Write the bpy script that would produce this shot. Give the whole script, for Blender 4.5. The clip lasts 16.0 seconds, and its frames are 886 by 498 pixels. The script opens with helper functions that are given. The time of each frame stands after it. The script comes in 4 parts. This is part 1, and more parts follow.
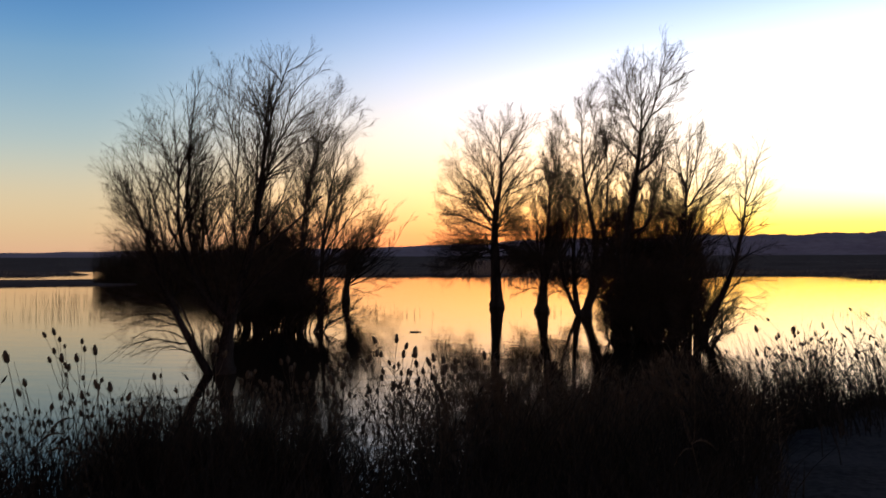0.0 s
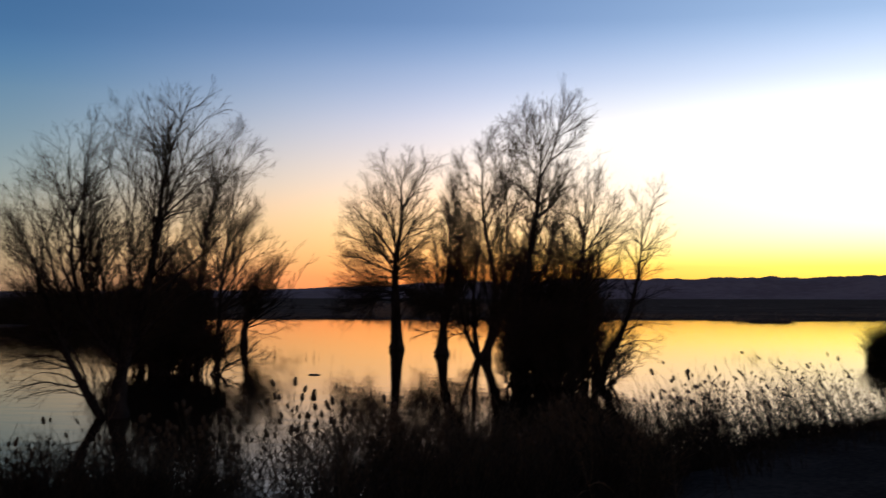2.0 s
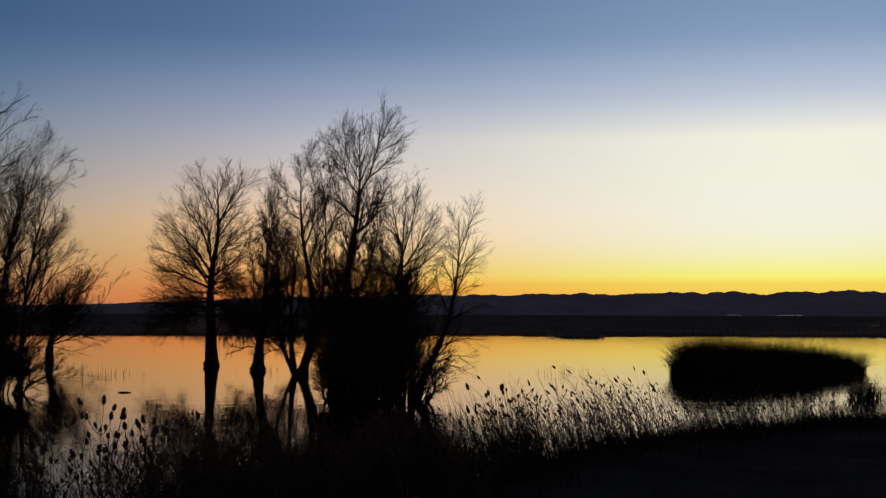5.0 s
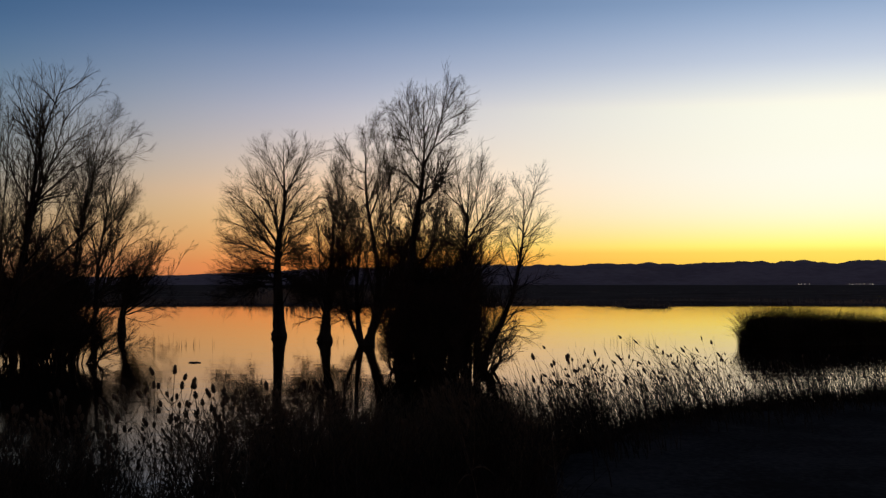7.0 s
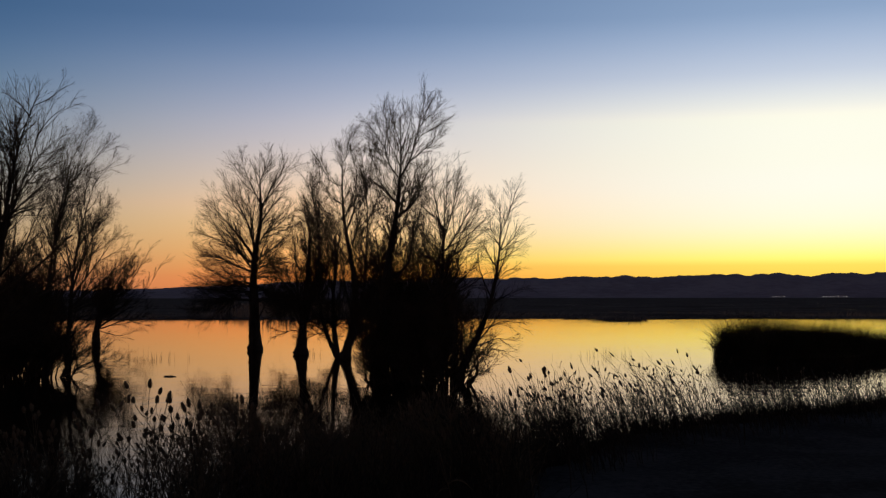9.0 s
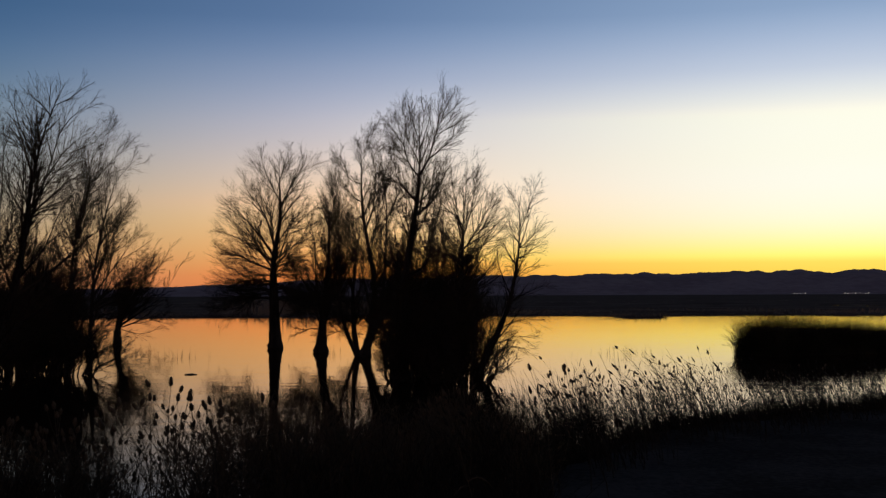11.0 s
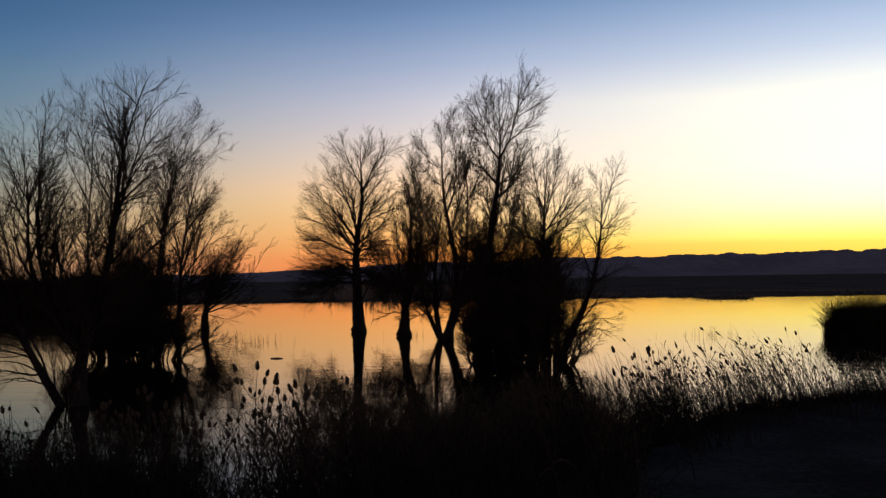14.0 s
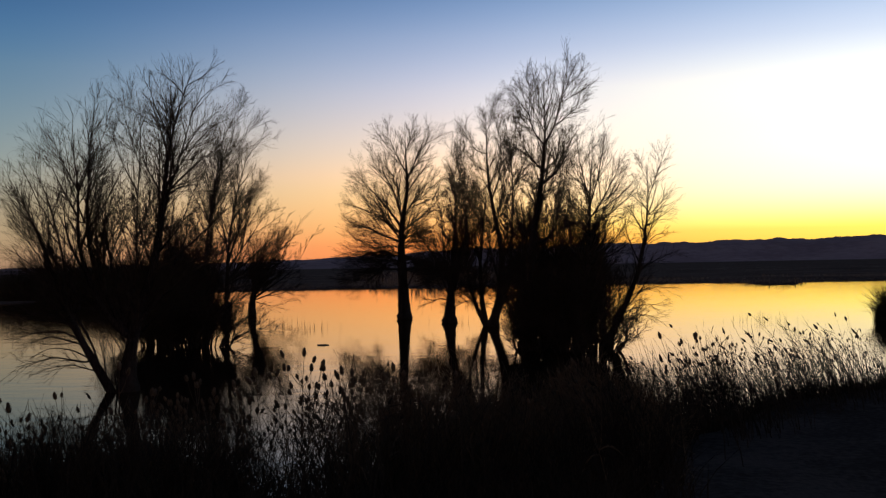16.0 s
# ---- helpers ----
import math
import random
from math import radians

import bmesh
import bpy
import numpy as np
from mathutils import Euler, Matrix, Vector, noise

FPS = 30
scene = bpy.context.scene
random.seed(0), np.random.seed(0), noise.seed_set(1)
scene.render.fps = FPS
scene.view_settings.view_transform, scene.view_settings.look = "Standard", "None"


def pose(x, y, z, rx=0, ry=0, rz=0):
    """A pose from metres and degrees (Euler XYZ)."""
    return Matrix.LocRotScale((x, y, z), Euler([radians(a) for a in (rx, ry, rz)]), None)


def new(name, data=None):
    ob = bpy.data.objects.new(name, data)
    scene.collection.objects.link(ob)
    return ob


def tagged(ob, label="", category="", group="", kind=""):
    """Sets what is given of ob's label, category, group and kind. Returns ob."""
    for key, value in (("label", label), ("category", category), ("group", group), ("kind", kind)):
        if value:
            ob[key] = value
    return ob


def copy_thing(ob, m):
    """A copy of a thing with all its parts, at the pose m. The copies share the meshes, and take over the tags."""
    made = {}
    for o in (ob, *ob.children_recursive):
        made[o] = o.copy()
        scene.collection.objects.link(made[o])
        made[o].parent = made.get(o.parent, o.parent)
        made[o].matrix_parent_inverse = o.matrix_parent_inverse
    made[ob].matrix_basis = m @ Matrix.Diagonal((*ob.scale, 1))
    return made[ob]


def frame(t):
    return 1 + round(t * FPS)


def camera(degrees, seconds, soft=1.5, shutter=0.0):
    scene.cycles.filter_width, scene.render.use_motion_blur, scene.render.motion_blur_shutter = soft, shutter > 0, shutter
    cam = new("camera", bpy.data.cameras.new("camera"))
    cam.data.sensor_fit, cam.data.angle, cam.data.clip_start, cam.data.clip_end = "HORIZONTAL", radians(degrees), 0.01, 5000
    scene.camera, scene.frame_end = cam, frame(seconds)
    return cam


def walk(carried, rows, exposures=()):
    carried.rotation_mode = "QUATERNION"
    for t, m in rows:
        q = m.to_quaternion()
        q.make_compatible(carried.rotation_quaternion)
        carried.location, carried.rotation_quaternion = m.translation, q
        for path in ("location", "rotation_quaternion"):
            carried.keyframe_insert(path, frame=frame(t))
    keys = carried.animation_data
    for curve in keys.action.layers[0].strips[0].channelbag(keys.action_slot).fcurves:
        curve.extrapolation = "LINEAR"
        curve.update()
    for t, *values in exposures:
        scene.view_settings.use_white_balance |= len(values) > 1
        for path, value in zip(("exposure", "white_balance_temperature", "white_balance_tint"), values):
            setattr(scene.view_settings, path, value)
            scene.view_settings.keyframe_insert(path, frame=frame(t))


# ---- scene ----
# The camera stands on the bank and pans; y runs out over the lake, x to the right, water at z = 0.
EYE = 2.6
cam = camera(41.8, 16.0, soft=1.3, shutter=0.7)
ROWS = [  # seconds, yaw, pitch, roll
    (0.0, 10.67, 0.31, -0.2), (0.5, 9.55, 1.33, -0.2), (1.0, 8.39, 1.43, 0.02), (1.5, 6.99, 1.98, 0.08),
    (2.0, 5.76, 2.40, 0.12), (2.5, 2.29, 3.44, 0.54), (3.0, -0.40, 3.94, 0.46), (3.5, -2.62, 3.79, 0.39),
    (3.7, -3.07, 3.80, 0.36), (4.1, -3.5, 3.74, 0.33), (5.0, -3.2, 3.2, 0.22), (5.8, -2.16, 2.63, 0.12), (6.0, -1.83, 2.45, 0.08), (6.5, -0.53, 1.93, 0.02),
    (7.0, 0.00, 1.73, 0.00), (7.5, -0.50, 2.07, -0.01), (8.0, -1.17, 2.28, -0.02), (8.2, -1.28, 2.28, -0.03), (10.3, -0.88, 2.57, -0.12), (10.5, -0.85, 2.57, -0.13),
    (11.0, -0.20, 2.26, -0.22), (11.5, 0.10, 2.32, -0.31), (12.0, 0.26, 2.20, -0.34), (12.5, 0.61, 1.91, -0.40),
    (13.0, 1.77, 1.84, -0.60), (13.5, 2.97, 1.60, -0.73), (14.0, 3.83, 1.46, -0.80), (14.5, 4.15, 1.39, -0.84),
    (15.0, 4.35, 1.39, -0.86), (15.5, 5.51, 0.91, -0.98), (16.0, 6.07, 0.83, -1.04),
]
STOPS = [(0.0, 1.15), (0.5, 1.05), (1.5, 0.75), (2.5, 0.42), (3.5, 0.08), (6.0, -0.25), (7.0, -0.03), (12.5, -0.03), (13.5, 0.15), (14.5, 0.25), (16.0, 0.4)]
walk(cam, [(t, pose(0, 0, EYE, 90 + pitch, 0, yaw) @ pose(0, 0, 0, 0, 0, roll)) for t, yaw, pitch, roll in ROWS], STOPS)

# ---- light: the afterglow of a sun that has just gone down behind the hills ----
SUN_AZ = 21.0        # degrees to the right of straight ahead
world = bpy.data.worlds.new("dusk_sky")
scene.world = world
world.use_nodes = True
wn, wl = world.node_tree.nodes, world.node_tree.links
wn.clear()


def wmath(op, a, b=None, clamp=False):
    n = wn.new("ShaderNodeMath")
    n.operation, n.use_clamp = op, clamp
    for i, v in enumerate((a, b)):
        if v is None:
            continue
        if isinstance(v, (int, float)):
            n.inputs[i].default_value = v
        else:
            wl.new(v, n.inputs[i])
    return n.outputs[0]


def ramp(fac, stops, tree_nodes, tree_links, mode="EASE"):
    n = tree_nodes.new("ShaderNodeValToRGB")
    n.color_ramp.interpolation = mode
    el = n.color_ramp.elements
    while len(el) < len(stops):
        el.new(0.5)
    for e, (pos, col) in zip(el, stops):
        e.position, e.color = pos, (*col, 1)
    tree_links.new(fac, n.inputs[0])
    return n.outputs[0]


# Sky colours by height in degrees: near the sunset, well to its side, and behind the viewer.
NEAR = [(0, (1.75, 0.44, 0.03)), (1.5, (2.2, 0.72, 0.09)), (2.3, (3.4, 1.36, 0.35)), (3.4, (4.6, 2.35, 0.74)), (4.8, (4.2, 2.55, 0.86)), (5.7, (3.2, 2.1, 0.87)),
        (6.6, (2.1, 1.58, 0.84)), (7.8, (1.27, 1.15, 0.86)), (9.0, (0.88, 0.9, 0.83)), (10.6, (0.57, 0.64, 0.78)), (13.4, (0.25, 0.385, 0.6)), (24, (0.055, 0.13, 0.27)), (45, (0.012, 0.03, 0.075)), (90, (0.006, 0.015, 0.042))]
SIDE = [(0, (0.76, 0.17, 0.04)), (1.0, (1.05, 0.29, 0.06)), (2.0, (1.18, 0.44, 0.12)), (3.7, (1.12, 0.63, 0.27)), (5.7, (0.87, 0.66, 0.5)),
        (8.5, (0.52, 0.52, 0.63)), (11.2, (0.24, 0.32, 0.49)), (13.5, (0.108, 0.2, 0.38)), (24, (0.022, 0.06, 0.16)), (45, (0.009, 0.024, 0.06)), (90, (0.006, 0.015, 0.042))]
OUTER = [(0, (0.34, 0.18, 0.12)), (1.0, (0.34, 0.23, 0.125)), (3.0, (0.34, 0.275, 0.17)), (5.5, (0.205, 0.26, 0.255)), (9.7, (0.075, 0.165, 0.265)),
         (12.5, (0.04, 0.115, 0.25)), (24, (0.012, 0.035, 0.1)), (45, (0.005, 0.013, 0.035)), (90, (0.004, 0.01, 0.028))]
BACK = [(0, (0.21, 0.125, 0.108)), (4, (0.25, 0.152, 0.135)), (9, (0.16, 0.108, 0.112)), (15, (0.07, 0.056, 0.072)), (30, (0.018, 0.022, 0.042)), (90, (0.006, 0.015, 0.042))]


def by_height(stops):
    return ramp(height, [(math.sqrt(e / 90.0), c) for e, c in stops], wn, wl, "B_SPLINE")


co = wn.new("ShaderNodeTexCoord")
sep = wn.new("ShaderNodeSeparateXYZ")
wl.new(co.outputs["Generated"], sep.inputs[0])
X, Y, Z = sep.outputs
height = wmath("SQRT", wmath("MULTIPLY", wmath("ARCSINE", wmath("MAXIMUM", Z, 0.0)), 2 / math.pi))
flat = wmath("SQRT", wmath("ADD", wmath("MULTIPLY", X, X), wmath("MULTIPLY", Y, Y)))
toward = wmath("DIVIDE", wmath("ADD", wmath("MULTIPLY", X, math.sin(radians(SUN_AZ))), wmath("MULTIPLY", Y, math.cos(radians(SUN_AZ)))), wmath("MAXIMUM", flat, 1e-4))
away = wmath("DIVIDE", wmath("ARCCOSINE", toward), math.pi)          # 0 at the sunset, 1 opposite


def blend(fac, a, b):
    n = wn.new("ShaderNodeMix")
    n.data_type = "RGBA"
    wl.new(fac, n.inputs[0])
    wl.new(a, n.inputs[6])
    wl.new(b, n.inputs[7])
    return n.outputs[2]


def smooth(x, lo, hi):
    n = wn.new("ShaderNodeMapRange")
    n.interpolation_type = "SMOOTHSTEP"
    n.inputs[1].default_value, n.inputs[2].default_value = lo, hi
    wl.new(x, n.inputs[0])
    return n.outputs[0]


glow = blend(smooth(away, 0.0, 31 / 180), by_height(NEAR), by_height(SIDE))
glow = blend(smooth(away, 21 / 180, 50 / 180), glow, by_height(OUTER))
glow = blend(smooth(away, 50 / 180, 110 / 180), glow, by_height(BACK))
sky = wn.new("ShaderNodeTexSky")
sky.sky_type, sky.sun_disc = "NISHITA", False
sky.sun_elevation, sky.sun_rotation = radians(0.5), radians(SUN_AZ)
sky.ozone_density = 2.0
thin, dusk, both, out = wn.new("ShaderNodeBackground"), wn.new("ShaderNodeBackground"), wn.new("ShaderNodeAddShader"), wn.new("ShaderNodeOutputWorld")
thin.inputs[1].default_value, dusk.inputs[1].default_value = 0.004, 1.0
wl.new(sky.outputs[0], thin.inputs[0])
wl.new(glow, dusk.inputs[0])
wl.new(thin.outputs[0], both.inputs[0])
wl.new(dusk.outputs[0], both.inputs[1])
wl.new(both.outputs[0], out.inputs[0])


# ---- materials ----
def material(name, build, rough=0.8, metal=0.0):
    m = bpy.data.materials.new(name)
    m.use_nodes = True
    nt = m.node_tree
    b = nt.nodes["Principled BSDF"]
    b.inputs["Roughness"].default_value, b.inputs["Metallic"].default_value = rough, metal
    b.inputs["Specular IOR Level"].default_value = 0.5 if rough < 0.5 else 0.0
    build(nt, nt.nodes, nt.links, b)
    return m


def noisy(dark, light, scale, bump=0.3, fine=12.0, stretch=(1, 1, 1)):
    """Two scales of noise mixed into colour, the fine one into the relief too."""
    def build(nt, ns, ls, b):
        co = ns.new("ShaderNodeTexCoord")
        mp = ns.new("ShaderNodeMapping")
        mp.inputs["Scale"].default_value = stretch
        ls.new(co.outputs["Object"], mp.inputs[0])
        a, f = ns.new("ShaderNodeTexNoise"), ns.new("ShaderNodeTexNoise")
        a.inputs["Scale"].default_value, f.inputs["Scale"].default_value = scale, scale * fine
        f.inputs["Detail"].default_value = 5
        for n in (a, f):
            ls.new(mp.outputs[0], n.inputs["Vector"])
        mx = ns.new("ShaderNodeMath")
        mx.operation = "MULTIPLY_ADD"
        ls.new(f.outputs["Fac"], mx.inputs[0])
        mx.inputs[1].default_value = 0.5
        half = ns.new("ShaderNodeMath")
        half.operation = "MULTIPLY"
        half.inputs[1].default_value = 0.5
        ls.new(a.outputs["Fac"], half.inputs[0])
        ls.new(half.outputs[0], mx.inputs[2])
        ls.new(ramp(mx.outputs[0], [(0.35, dark), (0.65, light)], ns, ls), b.inputs["Base Color"])
        bp = ns.new("ShaderNodeBump")
        bp.inputs["Strength"].default_value = bump
        bp.inputs["Distance"].default_value = 0.02
        ls.new(f.outputs["Fac"], bp.inputs["Height"])
        ls.new(bp.outputs[0], b.inputs["Normal"])
    return build


def water_build(nt, ns, ls, b):
    co = ns.new("ShaderNodeTexCoord")
    mp = ns.new("ShaderNodeMapping")
    mp.inputs["Scale"].default_value = (0.8, 1.6, 1.0)
    ls.new(co.outputs["Object"], mp.inputs[0])
    swell, ripple, calm = (ns.new("ShaderNodeTexNoise") for _ in range(3))
    swell.inputs["Scale"].default_value, ripple.inputs["Scale"].default_value = 0.7, 3.5
    calm.inputs["Scale"].default_value = 0.06
    for n in (swell, ripple, calm):
        ls.new(mp.outputs[0], n.inputs["Vector"])
    amount = ramp(calm.outputs["Fac"], [(0.35, (0.25, 0.25, 0.25)), (0.7, (1, 1, 1))], ns, ls)
    mul = ns.new("ShaderNodeMath")
    mul.operation = "MULTIPLY"
    ls.new(ripple.outputs["Fac"], mul.inputs[0])
    ls.new(amount, mul.inputs[1])
    add = ns.new("ShaderNodeMath")
    add.operation = "MULTIPLY_ADD"
    ls.new(mul.outputs[0], add.inputs[0])
    add.inputs[1].default_value = 0.25
    ls.new(swell.outputs["Fac"], add.inputs[2])
    bp = ns.new("ShaderNodeBump")
    bp.inputs["Strength"].default_value, bp.inputs["Distance"].default_value = 1.0, 0.006
    ls.new(add.outputs[0], bp.inputs["Height"])
    # dark brown depth under a mirror whose warm tint paints gold into the reflections
    deep, mirror, edge, both = (ns.new("ShaderNode" + n) for n in ("BsdfDiffuse", "BsdfGlossy", "Fresnel", "MixShader"))
    deep.inputs["Color"].default_value = (0.012, 0.012, 0.008, 1)
    mirror.inputs["Color"].default_value, mirror.inputs["Roughness"].default_value = (1.0, 0.86, 0.73, 1), 0.03
    edge.inputs["IOR"].default_value = 1.33
    for n in (deep, mirror, edge):
        ls.new(bp.outputs[0], n.inputs["Normal"])
    ls.new(edge.outputs[0], both.inputs[0])
    ls.new(deep.outputs[0], both.inputs[1])
    ls.new(mirror.outputs[0], both.inputs[2])
    ls.new(both.outputs[0], ns["Material Output"].inputs["Surface"])
    ns.remove(b)


WATER = material("lake_water", water_build, 0.03)
BARK = material("willow_bark", noisy((0.022, 0.018, 0.015), (0.075, 0.06, 0.048), 3.0, 0.8, 14, (1, 1, 0.25)), 0.9)
TWIG = material("willow_twig", noisy((0.04, 0.03, 0.022), (0.095, 0.07, 0.047), 6.0, 0.2), 0.85)
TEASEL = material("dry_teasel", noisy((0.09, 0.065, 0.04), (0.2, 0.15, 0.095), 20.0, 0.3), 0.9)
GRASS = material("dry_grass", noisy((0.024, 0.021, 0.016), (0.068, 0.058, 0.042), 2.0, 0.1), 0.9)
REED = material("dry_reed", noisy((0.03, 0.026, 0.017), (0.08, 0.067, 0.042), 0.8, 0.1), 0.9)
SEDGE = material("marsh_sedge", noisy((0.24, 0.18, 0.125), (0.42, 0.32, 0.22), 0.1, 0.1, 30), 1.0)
EARTH = material("bank_earth", noisy((0.055, 0.044, 0.034), (0.115, 0.093, 0.074), 0.9, 0.8, 18), 0.95)
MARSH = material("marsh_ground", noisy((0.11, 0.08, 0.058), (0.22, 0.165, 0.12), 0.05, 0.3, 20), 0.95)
# hill colour lightened and warmed to stand in for the haze before them
HAZED_HILL = material("hazed_far_hills", noisy((0.4, 0.29, 0.26), (0.55, 0.41, 0.36), 0.004, 0.2, 10), 1.0)
DEADWOOD = material("dead_wood", noisy((0.1, 0.085, 0.07), (0.2, 0.17, 0.14), 5.0, 0.6), 0.9)


# ---- mesh helpers ----
def mesh_of(name, verts, quads, mat):
    """A mesh out of vertex and quad arrays (a repeated last corner makes a triangle's quad unneeded)."""
    me = bpy.data.meshes.new(name)
    verts, quads = np.asarray(verts, np.float32), np.asarray(quads, np.int32)
    k = quads.shape[1]
    me.vertices.add(len(verts))
    me.vertices.foreach_set("co", verts.ravel())
    me.loops.add(quads.size)
    me.loops.foreach_set("vertex_index", quads.ravel())
    me.polygons.add(len(quads))
    me.polygons.foreach_set("loop_start", np.arange(0, quads.size, k, dtype=np.int32))
    me.materials.append(mat)
    me.update(calc_edges=True)
    me.polygons.foreach_set("use_smooth", np.ones(len(quads), bool))
    return me


def tubes(paths, radii, sides):
    """Tapered tubes along N paths of K points each: vertices and quads."""
    P, r = np.asarray(paths, float), np.asarray(radii, float)
    n, k, _ = P.shape
    T = np.gradient(P, axis=1)
    T /= np.linalg.norm(T, axis=2, keepdims=True) + 1e-9
    ref = np.where(np.abs(T[:, :1, 2:]) > 0.8, np.array([1.0, 0.1, 0.0]), np.array([0.1, 0.0, 1.0]))
    U = np.cross(T, ref)
    U /= np.linalg.norm(U, axis=2, keepdims=True) + 1e-9
    V = np.cross(T, U)
    a = np.arange(sides) * 2 * math.pi / sides
    ring = U[:, :, None] * np.cos(a)[None, None, :, None] + V[:, :, None] * np.sin(a)[None, None, :, None]
    verts = (P[:, :, None] + ring * r[:, :, None, None]).reshape(-1, 3)
    i = (np.arange(n)[:, None, None] * k + np.arange(k - 1)[None, :, None]) * sides
    s, s2 = np.arange(sides), (np.arange(sides) + 1) % sides
    quads = np.stack([i + s, i + s2, i + sides + s2, i + sides + s], -1).reshape(-1, 4)
    return verts, quads


def joined(*pieces):
    verts, quads, at = [], [], 0
    for v, q in pieces:
        verts.append(v)
        quads.append(q + at)
        at += len(v)
    return np.concatenate(verts), np.concatenate(quads)


def part(name, verts, quads, mat, parent, label="", kind=""):
    ob = new(name, mesh_of(name, verts, quads, mat))
    ob.parent = parent
    return tagged(ob, label, kind=kind)


def along(P, s):
    """Points and tangents of paths P (N,K,3) at the fractions s (N,M)."""
    n, k, _ = P.shape
    f = np.clip(s, 0, 0.9999) * (k - 1)
    i = f.astype(int)
    w = (f - i)[..., None]
    rows = np.arange(n)[:, None]
    a, b = P[rows, i], P[rows, i + 1]
    t = b - a
    return a * (1 - w) + b * w, t / (np.linalg.norm(t, axis=2, keepdims=True) + 1e-9)


def sprout(rng, P, R, per, lo, hi, angle, length, k=5, lift=0.5, wild=0.15, thin=0.55, top=0.5, low=1.0, ref=0.0, fat=0.0125):
    """Side shoots on paths P with radii R: per shoots each between the fractions lo and hi, of that length in metres
    at the foot and top times that at the tip; lift bends them up, low above one crowds them towards the foot, and a
    path shorter than ref metres bears fewer."""
    n = len(P)
    f = ((np.arange(per)[None, :] + rng.random((n, per))) / per) ** low
    s = lo + (hi - lo) * f
    o, t = along(P, s)
    rk = R.shape[1]
    ri = R[np.arange(n)[:, None], np.clip((s * (rk - 1)).astype(int), 0, rk - 1)]
    side = rng.normal(size=(n, per, 3))
    side -= (side * t).sum(-1, keepdims=True) * t
    side /= np.linalg.norm(side, axis=-1, keepdims=True) + 1e-9
    ang = np.radians(angle * rng.uniform(0.6, 1.4, (n, per)))[..., None]
    d = t * np.cos(ang) + side * np.sin(ang)
    own = np.linalg.norm(np.diff(P, axis=1), axis=2).sum(1)[:, None]
    L = np.minimum(length, 0.75 * own) * (1 - (1 - top) * f) * rng.uniform(0.55, 1.3, (n, per))
    keep = (rng.random((n, per)) < own / ref if ref else np.ones((n, per), bool)).ravel()
    o, d, L = o.reshape(-1, 3)[keep], d.reshape(-1, 3)[keep], L.reshape(-1)[keep]
    r0 = np.minimum(ri.reshape(-1)[keep] * thin, fat * L + 0.001)
    pts = [o]
    for j in range(k - 1):
        pts.append(pts[-1] + d * (L / (k - 1))[:, None])
        d = d + np.array([0, 0, lift / (k - 1)]) + rng.normal(size=d.shape) * wild
        d /= np.linalg.norm(d, axis=1, keepdims=True)
    return np.stack(pts, 1), r0[:, None] * np.linspace(1, 0.3, k)[None, :]


def stem_path(rng, pts, k=14, wander=0.02):
    """A smooth, slightly wandering line through a few guide points."""
    pts = np.array(pts, float)
    d = np.r_[0, np.cumsum(np.linalg.norm(np.diff(pts, axis=0), axis=1))]
    u = np.linspace(0, d[-1], k * 3)
    line = np.stack([np.interp(u, d, pts[:, i]) for i in range(3)], 1)
    ker = np.hanning(k + 1)
    ker /= ker.sum()
    pad = len(ker) // 2
    ext = np.concatenate([2 * line[0] - line[1:pad + 1][::-1], line, 2 * line[-1] - line[-pad - 1:-1][::-1]])
    line = np.stack([np.convolve(ext[:, i], ker, "valid") for i in range(3)], 1)[:len(u)]
    line = line[np.linspace(0, len(line) - 1, k).astype(int)]
    wob = np.cumsum(rng.normal(size=(k, 3)), 0) * wander * d[-1] / k
    wob -= np.linspace(0, 1, k)[:, None] * wob[-1]
    return line + wob


# ---- the lie of the land ----
def bank_edge(x):
    """How far ahead the bank's top edge runs at x."""
    return np.interp(x, [-40, -12, -4, 0, 1.0, 2.5, 4.5, 8, 16, 40], [2.5, 5.0, 6.2, 8.0, 10.5, 13.6, 15.5, 17.6, 21, 30])


def wave(x, y, s, seed=0.0):
    """A cheap smooth noise of about one."""
    a = x * s + seed
    b = y * s - seed * 1.7
    return (np.sin(a + 1.7 * np.sin(b * 0.7 + 1)) + np.sin(b * 1.3 + 1.3 * np.sin(a * 0.9)) + 0.6 * np.sin(a * 2.3 + b * 1.9)) / 2.6


def bank_z(x, y):
    over = y - bank_edge(x)
    base = 1.0 - np.clip(over, 0, 4.5) * 0.36
    return base + 0.05 * wave(x, y, 1.1) * np.exp(-(np.hypot(x, y) / 30) ** 2) + 0.03 * wave(x, y, 3.7, 2.0)


def shore_y(x):
    return 141 + 4 * wave(x, x * 0, 0.06) + 1.5 * wave(x, x * 0, 0.31, 3) - np.clip(-x - 62, 0, 60) * 0.2 - 17 * np.exp(-((x - 22.5) / 4.0) ** 4)


